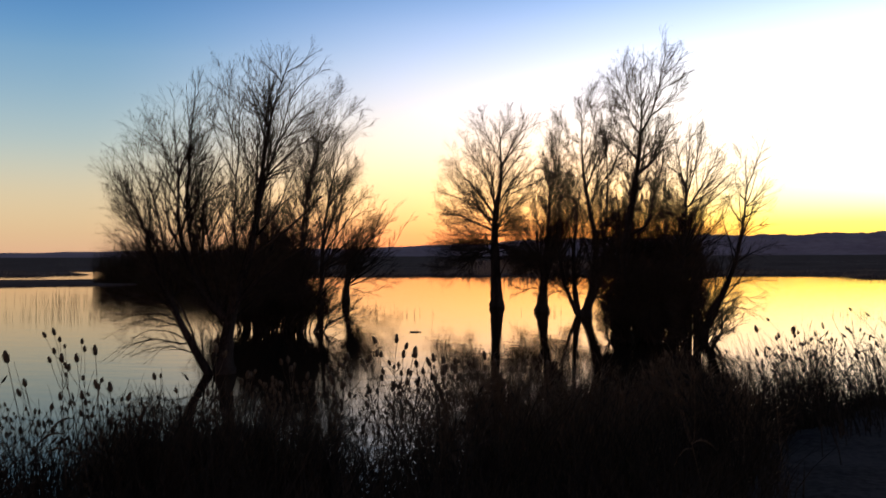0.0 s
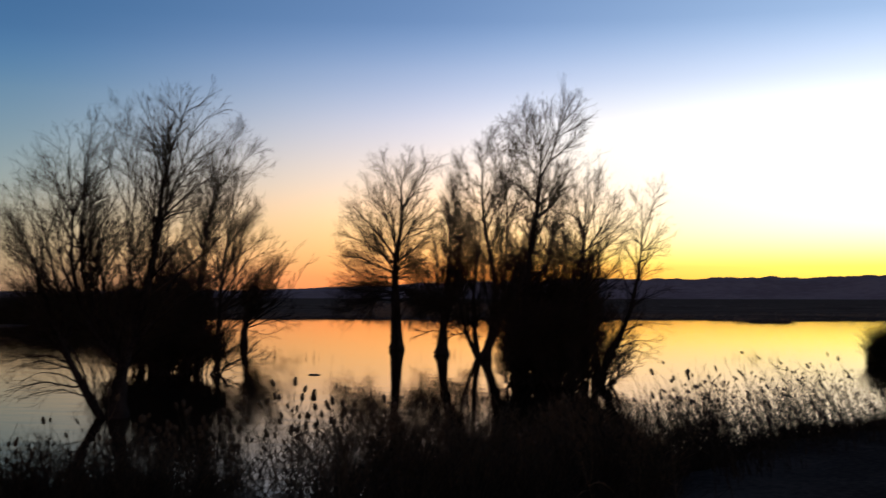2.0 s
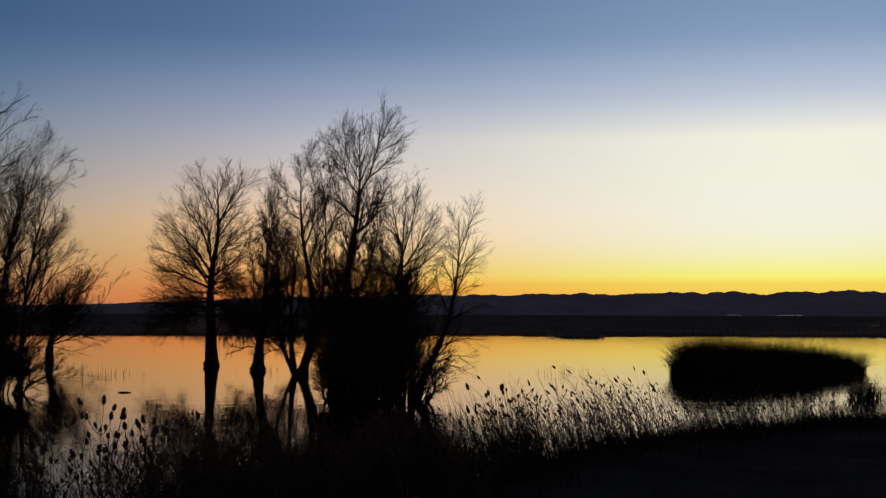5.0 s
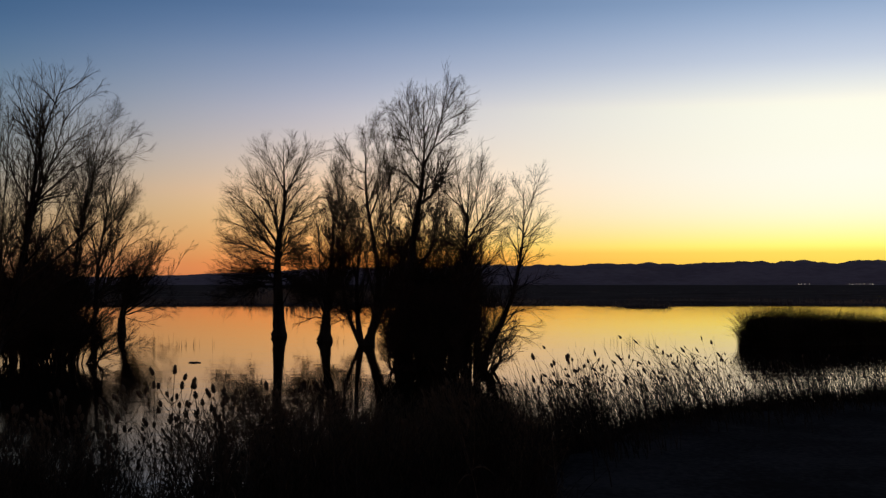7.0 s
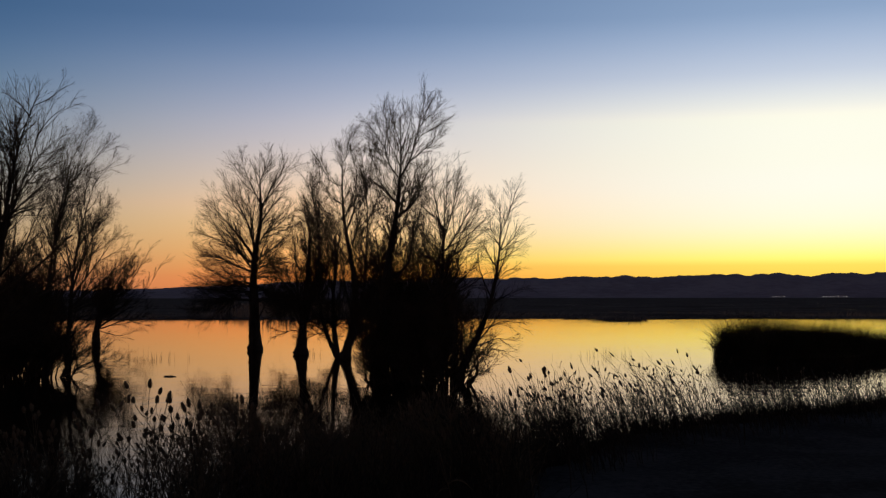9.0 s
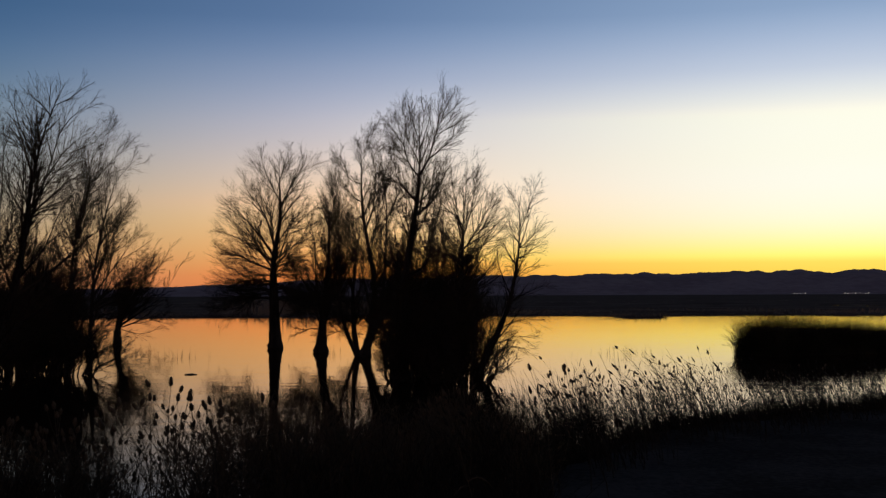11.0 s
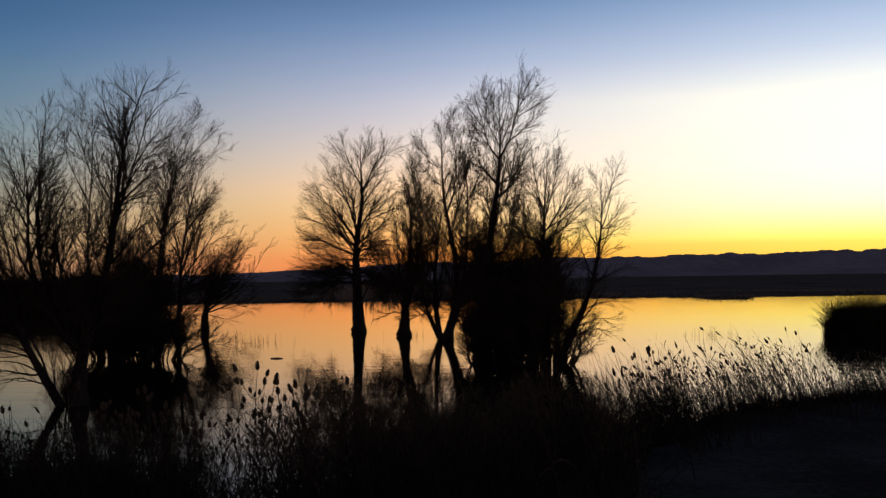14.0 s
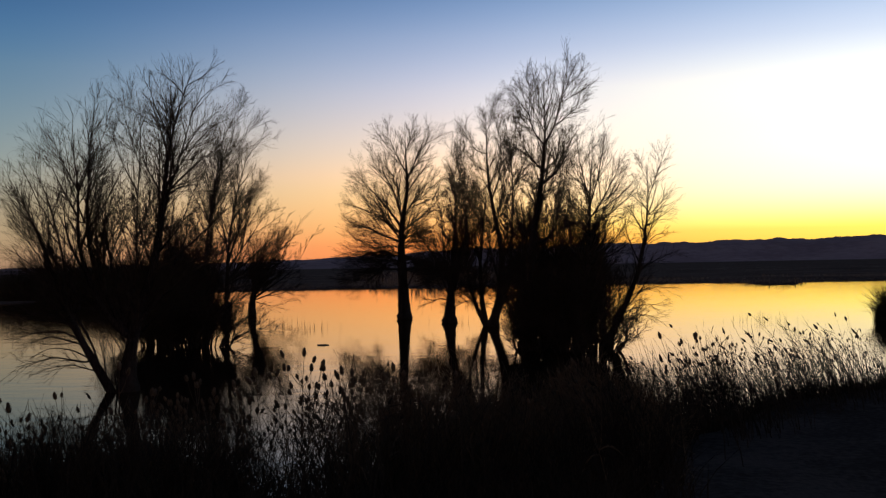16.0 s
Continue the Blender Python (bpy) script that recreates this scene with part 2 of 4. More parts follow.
def land_z(x, y):
    """Far marsh: dry land past the shore, with a few ponds and channels in it."""
    z = np.clip((y - shore_y(x)) * 0.25, -0.6, 0.2)
    pond = (((x - 85.6) / 5.0) ** 2 + ((y - 239) / 22) ** 2 < 1) | (((x - 124) / 11) ** 2 + ((y - 287) / 30) ** 2 < 1) | (((x - 60) / 3.5) ** 2 + ((y - 262) / 18) ** 2 < 1)
    az, d = np.degrees(np.arctan2(x, y)), np.hypot(x, y)
    inlet = (az > -28.8 + wave(x, y, 0.2)) & (az < -24) & (d > 134) & (d < 215)
    spit = (az > -40) & (az < -25.5) & (np.abs(d - 120 - 1.5 * wave(x, y, 0.1)) < 13.5)
    z = np.where(spit, 0.12, z)
    return np.where(pond | inlet, -0.3, z)


def sheet(name, xs, ys, height, mat):
    X, Y = np.meshgrid(xs, ys)
    Z = height(X, Y)
    n, m = len(ys), len(xs)
    i = (np.arange(n - 1)[:, None] * m + np.arange(m - 1)[None, :]).ravel()
    return new(name, mesh_of(name, np.stack([X, Y, Z], -1).reshape(-1, 3), np.stack([i, i + 1, i + m + 1, i + m], 1), mat))


tagged(sheet("water", np.array([-900, -60, 0, 60, 900.0]), np.array([2.0, 40, 100, 300, 800]), lambda x, y: x * 0, WATER),
       "still dusk lake water reflecting the sunset sky", "water", kind="structure")
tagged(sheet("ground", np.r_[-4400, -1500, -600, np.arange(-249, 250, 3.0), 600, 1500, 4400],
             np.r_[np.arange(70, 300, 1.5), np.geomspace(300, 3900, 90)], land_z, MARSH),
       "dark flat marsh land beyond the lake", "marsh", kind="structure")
tagged(sheet("bank", np.r_[-400, -120, np.arange(-40, 41, 0.4), 120, 400], np.r_[-400, -60, np.arange(-8, 36, 0.4)], bank_z, EARTH),
       "dark bare earth bank and track beside the lake", "bank", kind="structure")


def ridge(name, dist, base, hgt, seed, label, thick=500):
    """A line of far hills, rounded, with an uneven crest."""
    az = np.radians(np.arange(-62, 62.1, 0.12))
    crest = hgt(np.degrees(az))
    crest = crest + 0.1 * crest * (wave(np.degrees(az), az * 0, 0.9, seed) + 0.7 * wave(np.degrees(az), az * 0, 2.6, seed) + 0.4 * wave(np.degrees(az), az * 0, 7.0, seed) + 0.16 * wave(np.degrees(az), az * 0, 23.0, seed))
    rows = []
    for f, d in ((0.0, 0), (0.25, 0.25), (0.62, 0.5), (0.9, 0.75), (1.0, 1.0), (0.8, 1.3), (0.0, 2.0)):
        rad = dist + d * thick
        gully = 1 + 0.12 * wave(np.degrees(az) * 3, az * 0 + d * 5, 1.0, seed) * (1 - f) * f * 4
        rows.append(np.stack([np.sin(az) * rad, np.cos(az) * rad, base + f * crest * gully * (rad / dist)], 1))
    V = np.concatenate(rows)
    m = len(az)
    i = (np.arange(len(rows) - 1)[:, None] * m + np.arange(m - 1)[None, :]).ravel()
    return tagged(new(name, mesh_of(name, V, np.stack([i, i + 1, i + m + 1, i + m], 1), HAZED_HILL)), label, "hills", kind="structure")


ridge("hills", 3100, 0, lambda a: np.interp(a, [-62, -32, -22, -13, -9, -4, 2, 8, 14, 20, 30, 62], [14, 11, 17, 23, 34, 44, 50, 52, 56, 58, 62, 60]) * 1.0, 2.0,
      "low range of dusky purple hills behind the marsh, haze in their colour")


# ---- willows ----

def willow(name, x, y, stems, seed, label, dense=1.0, twig_r=0.0022, reach=1.0, lift=0.4, group="bare willows standing in the lake", extra=3, clear=0.0, cut=0.95):
    """A bare willow at (x, y). stems: guide points (across, up) from the foot, how far the tip leans away, and the foot's radius.
    No twig starts below the height clear; reach scales the length of the boughs and twigs."""
    rng = np.random.default_rng(seed)
    tree = tagged(new(name), label, "tree", group)
    tree.location, tree.rotation_euler = (x, y, 0), (0, 0, -math.atan2(x, y))
    P, R, k = [], [], 20
    shrub = name != "willow"
    fade = (1 - np.linspace(0, 1, k)) ** 1.25
    for n, (line, depth, r0) in enumerate(stems):
        y0, cap = 0.0, 1.0
        if n:                           # where it leaves an older limb it starts on it, and slimmer
            at = np.concatenate(P)
            gap = np.hypot(at[:, 0] - line[0][0], at[:, 2] - line[0][1])
            near = int(np.argmin(gap))
            if gap[near] < 0.5 and line[0][1] > 0.4:
                y0, cap = at[near, 1], 0.75 * np.concatenate(R)[near]
                line = [(at[near, 0], at[near, 2] - 0.06)] + line
        path = stem_path(rng, [(u, y0 + depth * i / (len(line) - 1), z) for i, (u, z) in enumerate(line)], k, 0.018)
        u = np.linspace(0, cut * (k - 1), k)       # the last stretch is left to the twigs
        path = np.stack([np.interp(u, np.arange(k), path[:, c]) for c in range(3)], 1)
        rad = min((0.56 if n == 0 else 0.7) * r0, max(cap, 0.008)) * fade + 0.004
        rad = rad * (1 + 0.04 * rng.normal(size=k))
        P.append(path)
        R.append(rad)
        part("trunk" if n == 0 else "limb", *tubes(path[None], rad[None], 9), BARK, tree)
        if n == 0 and not shrub:
            z = np.linspace(-0.35, 0.75, 12)
            knob = np.stack([np.interp(z, path[:, 2], path[:, 0]), np.interp(z, path[:, 2], path[:, 1]), z], 1)
            swell = rad[0] * (0.96 + 0.34 * np.exp(-((z - 0.08) / 0.2) ** 2))
            verts, faces = tubes(knob[None], swell[None], 14)
            turn = np.tile(np.arange(14) * 2 * math.pi / 14, 12)
            lump = 1 + (0.16 * np.sin(2 * turn + seed) + 0.12 * np.sin(5 * turn + 2 * seed) + 0.07 * rng.normal(size=len(turn))) * np.repeat(np.exp(-((z - 0.05) / 0.22) ** 2), 14)
            axis = np.repeat(knob, 14, 0)
            part("root_flare", axis + (verts - axis) * lump[:, None], faces, BARK, tree)
    main = [m for m in range(len(stems)) if stems[m][2] > 0.035]
    order = sorted(main, key=lambda m: P[m][-1, 0])
    for n in range(extra):              # slighter limbs between neighbouring ones
        i = int(rng.integers(len(order) - 1))
        a, b, w = order[i], order[i + 1], rng.uniform(0.25, 0.75)
        u = np.linspace(0, rng.uniform(0.75, 1.0) * (k - 1), k)
        path = np.stack([np.interp(u, np.arange(k), (P[a] * (1 - w) + P[b] * w)[:, c]) for c in range(3)], 1)
        path[:, 1] += np.linspace(0, 1, k) * rng.normal(0, 0.8)
        rad = 0.85 * np.minimum(R[a], R[b])
        P.append(path)
        R.append(rad)
        part("limb", *tubes(path[None], rad[None], 7), BARK, tree)
    P, R = np.array(P), np.array(R)
    low = np.array([q[2] < 0.035 for q in stems] + [False] * extra)
    twigs = []
    if low.any():                       # drooping sprays over the water
        d1, s1 = sprout(rng, P[low], R[low], 14, 0.2, 0.98, 30, 0.75, 6, 0.12, 0.06, 0.6, 0.6)
        d2, s2 = sprout(rng, d1, s1, 4, 0.2, 0.95, 30, 0.3, 3, 0.05, 0.06, 0.7, 0.7)
        twigs += [tubes(d1, np.maximum(s1, twig_r * 1.3), 4), tubes(d2, np.maximum(s2, twig_r), 3)]
        P, R = P[~low], R[~low]

    def high(Q, q):
        keep = Q[:, 0, 2] > clear
        return Q[keep], q[keep]

    b0, r0 = high(*sprout(rng, P, R, 20, 0.12, 0.95, 31, 2.3 * reach, 9, lift, 0.045, 0.7, 0.32, 1.0, 8.0, 0.019))
    tip, rt = sprout(rng, P, R, 3, 0.85, 0.97, 17, 0.5 * reach, 7, lift * 0.5, 0.03, 0.9, 0.9)
    b0, r0 = np.concatenate([b0, np.stack([along(t[None], np.linspace(0, 1, 9)[None])[0][0] for t in tip])]), np.concatenate([r0, np.stack([np.interp(np.linspace(0, 6, 9), np.arange(7), q) for q in rt])])
    nine = np.linspace(0, k - 1, 9).astype(int)
    P, R = np.concatenate([P[:, nine], b0]), np.concatenate([R[:, nine], r0])
    b1, r1 = high(*sprout(rng, P, R, int(42 * dense), 0.12, 0.96, 32, 0.88 * reach, 5, lift * 0.5, 0.04, 0.65, 0.55, 0.95, 8.0))
    b2, r2 = sprout(rng, b1, r1, 6, 0.12, 0.95, 28, 0.45 * reach, 3, lift * 0.2, 0.03, 0.7, 0.6, 1.0, 0.9 * reach)
    b3, r3 = sprout(rng, b2, r2, 2, 0.15, 0.9, 26, 0.26 * reach, 2, 0.0, 0.0, 0.8, 0.8, 1.0, 0.4 * reach)
    twigs += [tubes(b0, np.maximum(r0, twig_r * 1.5), 4), tubes(b1, np.maximum(r1, twig_r), 3), tubes(b2, np.maximum(r2, twig_r * 0.75), 3), tubes(b3, np.maximum(r3, twig_r * 0.5), 3)]
    part("crown", *joined(*twigs), TWIG, tree, "crown of fine leafless brown twigs", kind="stuff")
    return tree


willow("willow", -9.47, 24.27, [
    ([(-0.04, -0.34), (0.01, 0.63), (0.14, 1.48), (0.47, 2.34), (0.71, 3.01), (0.80, 4.18), (0.89, 4.92), (0.96, 5.42), (1.06, 5.86), (1.19, 6.29), (1.31, 6.67), (1.48, 7.11), (1.59, 7.40)], 0.00, 0.30),
    ([(-0.27, -0.15), (-0.73, 0.66), (-1.12, 1.40), (-1.46, 2.38), (-1.79, 3.34), (-2.21, 4.31), (-2.40, 4.78)], 0.20, 0.16),
    ([(-1.12, 1.46), (-1.31, 2.86), (-1.50, 3.70), (-1.66, 4.31), (-1.88, 4.79), (-2.06, 5.23)], 0.39, 0.062),
    ([(-0.05, 1.12), (-0.65, 1.99), (-0.97, 2.85), (-1.04, 3.58), (-0.97, 4.31), (-1.08, 5.03), (-1.16, 5.58), (-1.20, 5.90)], 0.47, 0.13),
    ([(-0.03, 1.31), (-0.51, 2.17), (-0.79, 2.97), (-0.84, 3.58), (-0.80, 4.31), (-0.76, 5.04), (-0.75, 5.52), (-0.83, 6.01), (-0.89, 6.54)], 0.71, 0.15),
    ([(-0.75, 5.50), (-0.68, 6.01), (-0.64, 6.60)], 0.38, 0.047),
    ([(-0.00, 1.37), (-0.27, 2.29), (-0.35, 2.90), (-0.40, 3.45), (-0.51, 3.94), (-0.66, 4.67), (-0.60, 5.26)], 0.68, 0.055),
    ([(0.02, 1.49), (0.22, 2.83), (0.21, 3.57), (0.24, 4.31), (0.28, 4.92), (0.31, 5.41), (0.31, 6.03), (0.32, 6.63)], -0.75, 0.094),
    ([(0.24, 4.31), (-0.01, 4.80), (-0.20, 5.28), (-0.27, 5.72)], -0.06, 0.047),
    ([(0.28, 4.92), (0.10, 5.53), (-0.04, 6.08), (-0.07, 6.44)], 0.71, 0.039),
    ([(0.82, 4.18), (0.62, 4.55), (0.42, 4.92), (0.35, 5.35)], 0.24, 0.039),
    ([(0.74, 3.69), (0.92, 4.37), (1.07, 4.80), (1.20, 5.17), (1.36, 5.74), (1.47, 6.17), (1.53, 6.62)], 0.64, 0.078),
    ([(0.92, 4.37), (1.35, 4.80), (1.72, 5.12), (2.01, 5.26)], -0.62, 0.047),
    ([(1.20, 5.17), (1.55, 5.74), (1.86, 6.06), (2.13, 6.19)], -0.05, 0.047),
    ([(1.29, 6.64), (1.62, 6.80), (1.90, 7.05)], -0.41, 0.039),
    ([(1.25, 6.48), (1.03, 6.76), (0.95, 7.13)], 0.07, 0.039),
    ([(1.03, 5.73), (0.83, 6.29), (0.70, 6.72)], 0.12, 0.047),
    ([(0.97, 5.42), (0.76, 5.85), (0.58, 6.22), (0.49, 6.65)], -0.78, 0.047),
    ([(1.47, 6.17), (1.70, 6.49), (1.95, 6.68)], -0.45, 0.039),
    ([(-0.97, 4.31), (-1.22, 4.79), (-1.42, 5.25), (-1.52, 5.59)], -0.35, 0.047),
    ([(-0.84, 3.58), (-1.11, 4.31), (-1.33, 4.91), (-1.46, 5.28)], 0.67, 0.047),
    ([(-0.89, 1.82), (-1.45, 2.74), (-2.01, 3.59), (-2.35, 3.96)], 0.43, 0.062),
    ([(-1.12, 1.52), (-1.68, 2.50), (-2.13, 2.93), (-2.48, 3.20)], -0.54, 0.047),
    ([(0.16, 1.55), (0.89, 2.51), (1.27, 3.31), (1.44, 3.86)], 0.48, 0.12),
    ([(0.06, 1.24), (0.59, 1.96), (1.07, 2.32), (1.40, 2.64)], -0.58, 0.10),
    ([(0.22, 3.08), (0.01, 3.57), (-0.14, 3.89)], 0.19, 0.039),
    ([(0.75, 3.19), (0.45, 3.69), (0.39, 4.12)], -0.60, 0.047),
    ([(-0.95, 1.05), (-1.6, 1.25), (-2.3, 1.05)], 0.2, 0.030),
    ([(-0.22, -0.05), (-0.3, 0.5), (-0.34, 1.15)], -0.1, 0.030),
    ([(-0.18, -0.05), (-0.2, 0.45), (-0.14, 0.95)], 0.15, 0.025),
    ([(-0.45, 0.2), (-0.5, 0.7), (-0.62, 1.3)], -0.15, 0.030),
    ([(-0.8, 0.65), (-1.5, 0.82), (-2.4, 0.6)], -0.2, 0.030),
    ([(-0.65, 0.45), (-1.2, 0.62), (-1.9, 0.5)], 0.3, 0.025),
    ([(-0.69, 0.66), (-1.13, 0.94), (-1.64, 1.00), (-2.13, 0.73)], 0.20, 0.04),
    ([(-0.90, 1.09), (-1.41, 1.35), (-1.98, 1.31), (-2.41, 1.15)], 0.39, 0.04),
    ([(-1.07, 1.40), (-1.58, 1.72), (-2.09, 1.75), (-2.52, 1.63)], 0.47, 0.05),
    ([(-1.24, 1.71), (-1.75, 2.08), (-2.23, 2.15)], 0.71, 0.04),
    ([(-0.14, 0.88), (-0.54, 1.51), (-0.70, 2.09)], 0.38, 0.05),
    ([(0.06, 1.00), (0.58, 1.59), (1.00, 1.77), (1.41, 1.76)], 0.68, 0.06),
    ([(-0.97, 2.73), (-1.24, 3.34), (-1.30, 3.94), (-1.23, 4.52)], 0.20, 0.05),
    ([(-0.81, 3.09), (-0.61, 3.82), (-0.50, 4.55), (-0.41, 5.13)], 0.39, 0.05),
    ([(-0.35, 2.96), (-0.10, 3.57), (-0.01, 4.18), (-0.09, 4.65)], 0.47, 0.05),
    ([(0.22, 3.32), (0.46, 3.94), (0.56, 4.55), (0.63, 5.02)], 0.71, 0.05),
    ([(-1.46, 2.38), (-1.90, 3.10), (-2.24, 3.59), (-2.45, 3.93)], 0.38, 0.05),
    ([(-1.34, 2.13), (-1.79, 2.74), (-2.22, 3.09)], 0.68, 0.05),
    ([(0.72, 3.07), (1.13, 3.56), (1.34, 4.18), (1.54, 4.54)], -0.75, 0.06),
    ([(0.80, 4.18), (1.10, 4.43), (1.47, 4.49), (1.82, 4.58)], -0.06, 0.04),
], 11, "large bare many-stemmed willow standing in shallow water", dense=1.2, reach=0.95, extra=5, clear=1.3)
willow("willow", -15.06, 50.15, [
    ([(-0.01, -0.05), (0.07, 2.00), (0.15, 3.50), (0.36, 4.76), (0.63, 6.26), (1.05, 7.65), (1.37, 8.60)], 0.00, 0.220),
    ([(0.11, 2.88), (0.65, 4.38), (0.70, 5.76), (0.86, 6.60)], 0.20, 0.070),
    ([(0.15, 3.50), (-0.13, 4.76), (-0.20, 5.75)], 0.39, 0.062),
    ([(0.63, 6.26), (0.60, 7.27), (0.79, 8.16)], 0.47, 0.047),
    ([(0.36, 4.76), (1.07, 5.88), (1.57, 6.77)], 0.71, 0.055),
    ([(1.05, 7.65), (1.61, 8.28), (1.88, 8.90)], 0.38, 0.039),
    ([(0.10, 2.60), (0.80, 3.60), (1.50, 4.60), (2.00, 5.40)], 0.30, 0.080),
    ([(0.10, 2.20), (0.90, 2.90), (1.70, 3.60), (2.30, 4.30)], -0.30, 0.070),
    ([(0.12, 3.00), (0.70, 4.60), (1.20, 5.80), (1.70, 6.60)], -0.50, 0.075),
    ([(0.08, 1.90), (0.80, 2.30), (1.60, 2.50), (2.20, 2.90)], 0.20, 0.055),
    ([(0.08, 1.50), (0.60, 1.80), (1.10, 1.90), (1.60, 1.75)], -0.20, 0.045),
], 12, "slender bare willow with an upright trunk in the lake", dense=1.0, twig_r=0.0032, extra=4, clear=1.0)
willow("willow", -16.76, 52.40, [
    ([(-0.00, -0.16), (0.03, 1.99), (0.13, 3.56), (0.28, 4.88), (0.50, 6.19), (0.78, 7.77), (1.06, 8.96), (1.25, 9.89), (1.40, 10.70)], 0.00, 0.240),
    ([(1.06, 8.93), (1.51, 9.76), (1.92, 10.93)], 0.20, 0.047),
    ([(0.78, 7.64), (0.54, 8.56), (0.41, 9.26)], 0.39, 0.039),
    ([(0.73, 7.51), (1.62, 8.43), (2.29, 9.23), (2.69, 9.94)], 0.47, 0.062),
    ([(0.28, 4.88), (-0.17, 6.19), (-0.31, 7.12)], 0.71, 0.055),
    ([(0.16, 3.83), (-0.37, 4.62), (-0.70, 5.43)], 0.38, 0.055),
    ([(0.50, 6.19), (1.21, 6.98), (1.68, 7.56)], 0.68, 0.055),
    ([(0.56, 6.45), (0.96, 7.51), (1.36, 8.44)], -0.75, 0.047),
], 13, "tall bare willow with a straight trunk in the lake", dense=1.0, twig_r=0.0032, extra=5, clear=1.3)
willow("willow", -17.43, 63.13, [
    ([(0.0, -0.35), (-0.05, 0.8), (0.25, 1.9), (0.9, 3.3), (1.7, 4.6)], 0.0, 0.4),
    ([(0.1, 1.5), (0.9, 2.7), (1.5, 3.9), (2.1, 5.2)], 0.3, 0.11),
    ([(0.0, 1.2), (0.2, 2.7), (0.5, 4.3)], -0.53, 0.12),
    ([(0.1, 1.0), (1.0, 1.6), (1.9, 2.2), (2.6, 2.9)], -0.3, 0.1),
    ([(0.2, 0.9), (1.3, 1.35), (2.7, 1.6)], 0.2, 0.06),
    ([(0.1, 0.8), (1.2, 0.5), (2.4, 0.9)], -0.2, 0.03),
    ([(1.3, 2.6), (2.4, 4.6), (3.1, 5.8)], 0.2, 0.034),
    ([(1.9, 2.4), (2.8, 3.3), (3.2, 4.2), (3.9, 4.95)], 0.2, 0.034),
], 14, "small low bare willow with dead sticks, in the lake", dense=1.3, reach=0.9, twig_r=0.004, extra=4, clear=0.9)
def skirt(foot, low, step, ends, r=0.055):
    """Low boughs out of a trunk at the offset foot: ends gives how far each reaches across and how far its tip sinks."""
    boughs = []
    for i, (across, sink) in enumerate(ends):
        z = low + step * (i * 5 % 11)
        boughs.append(([(foot, z), (foot + across * 0.35, z + 0.12), (foot + across * 0.75, z - sink * 0.55), (foot + across, z - sink)], (-1) ** i * (0.3 + 0.1 * (i % 5)), r))
    return boughs


willow("willow", -8.06, 57.56, [
    ([(-0.01, -0.29), (-0.04, 1.00), (-0.13, 2.68), (-0.15, 4.09), (-0.10, 5.07), (0.24, 6.05), (0.18, 7.45), (0.10, 8.85), (0.10, 9.84)], 0.00, 0.58),
    ([(0.18, 7.03), (0.65, 7.96), (1.15, 8.80), (1.40, 9.54)], 0.85, 0.09),
    ([(0.15, 7.31), (-0.46, 8.43), (-0.80, 9.54)], -0.98, 0.08),
    ([(0.12, 8.29), (0.43, 9.08), (0.58, 9.92)], -0.40, 0.05),
    ([(-0.13, 5.15), (-0.46, 6.33), (-0.96, 7.23), (-1.20, 8.16)], -0.36, 0.10),
    ([(-0.15, 4.65), (-0.87, 5.63), (-1.70, 6.61), (-2.43, 7.40)], 0.79, 0.11),
    ([(-0.18, 4.23), (-1.01, 4.93), (-2.11, 5.57), (-2.79, 5.84)], 0.59, 0.10),
    ([(-0.18, 3.86), (-1.15, 4.20), (-1.98, 4.73), (-2.70, 5.05)], -0.07, 0.08),
    ([(-0.10, 4.93), (0.51, 5.91), (1.07, 6.61), (1.76, 7.15)], -0.84, 0.10),
    ([(-0.07, 4.37), (0.93, 5.15), (1.63, 5.82), (2.12, 6.27)], 0.71, 0.09),
    ([(-0.07, 3.95), (0.79, 4.37), (1.51, 4.63)], -0.06, 0.07),
    ([(0.18, 6.33), (0.79, 7.17), (1.28, 7.79)], -0.18, 0.07),
    ([(-0.13, 5.49), (-0.32, 6.89), (-0.44, 7.88)], -0.51, 0.07),
    ([(-0.15, 3.58), (-1.01, 3.64), (-1.64, 3.53)], 0.04, 0.04),
    ([(-0.13, 3.24), (0.51, 2.96), (1.04, 2.43)], -0.54, 0.04),
    ([(-0.15, 3.95), (-0.74, 4.65), (-1.43, 5.49), (-1.91, 6.10)], -0.61, 0.07),
    ([(-0.15, 3.75), (-1.29, 4.37), (-2.46, 4.47)], 0.95, 0.05),
    ([(-0.10, 4.09), (0.79, 4.79), (1.46, 5.35)], -0.87, 0.06),
    ([(-0.10, 3.75), (0.65, 3.95), (1.40, 3.95)], -0.61, 0.04),
    ([(-0.18, 3.53), (-1.15, 3.75), (-2.20, 3.94)], -0.17, 0.04),
] + skirt(-0.12, 2.4, 0.09, ((-3.2, 0.5), (-2.8, 1.0), (-2.5, 0.2), (-2.1, 1.3), (-3.0, -0.1), (-1.7, 0.7), (-1.4, 1.4), (-2.3, 0.6), (1.5, 0.4), (2.0, 0.9), (1.2, 1.2), (2.3, 0.3), (1.7, 0.7), (-2.7, 0.7), (2.4, 0.6), (-1.1, 0.3), (0.9, 0.5), (-1.9, 0.1))), 15, "bare willow with one trunk and a round crown", dense=1.2, reach=1.05, lift=0.25, twig_r=0.0034, extra=9, clear=1.2, cut=1.0)
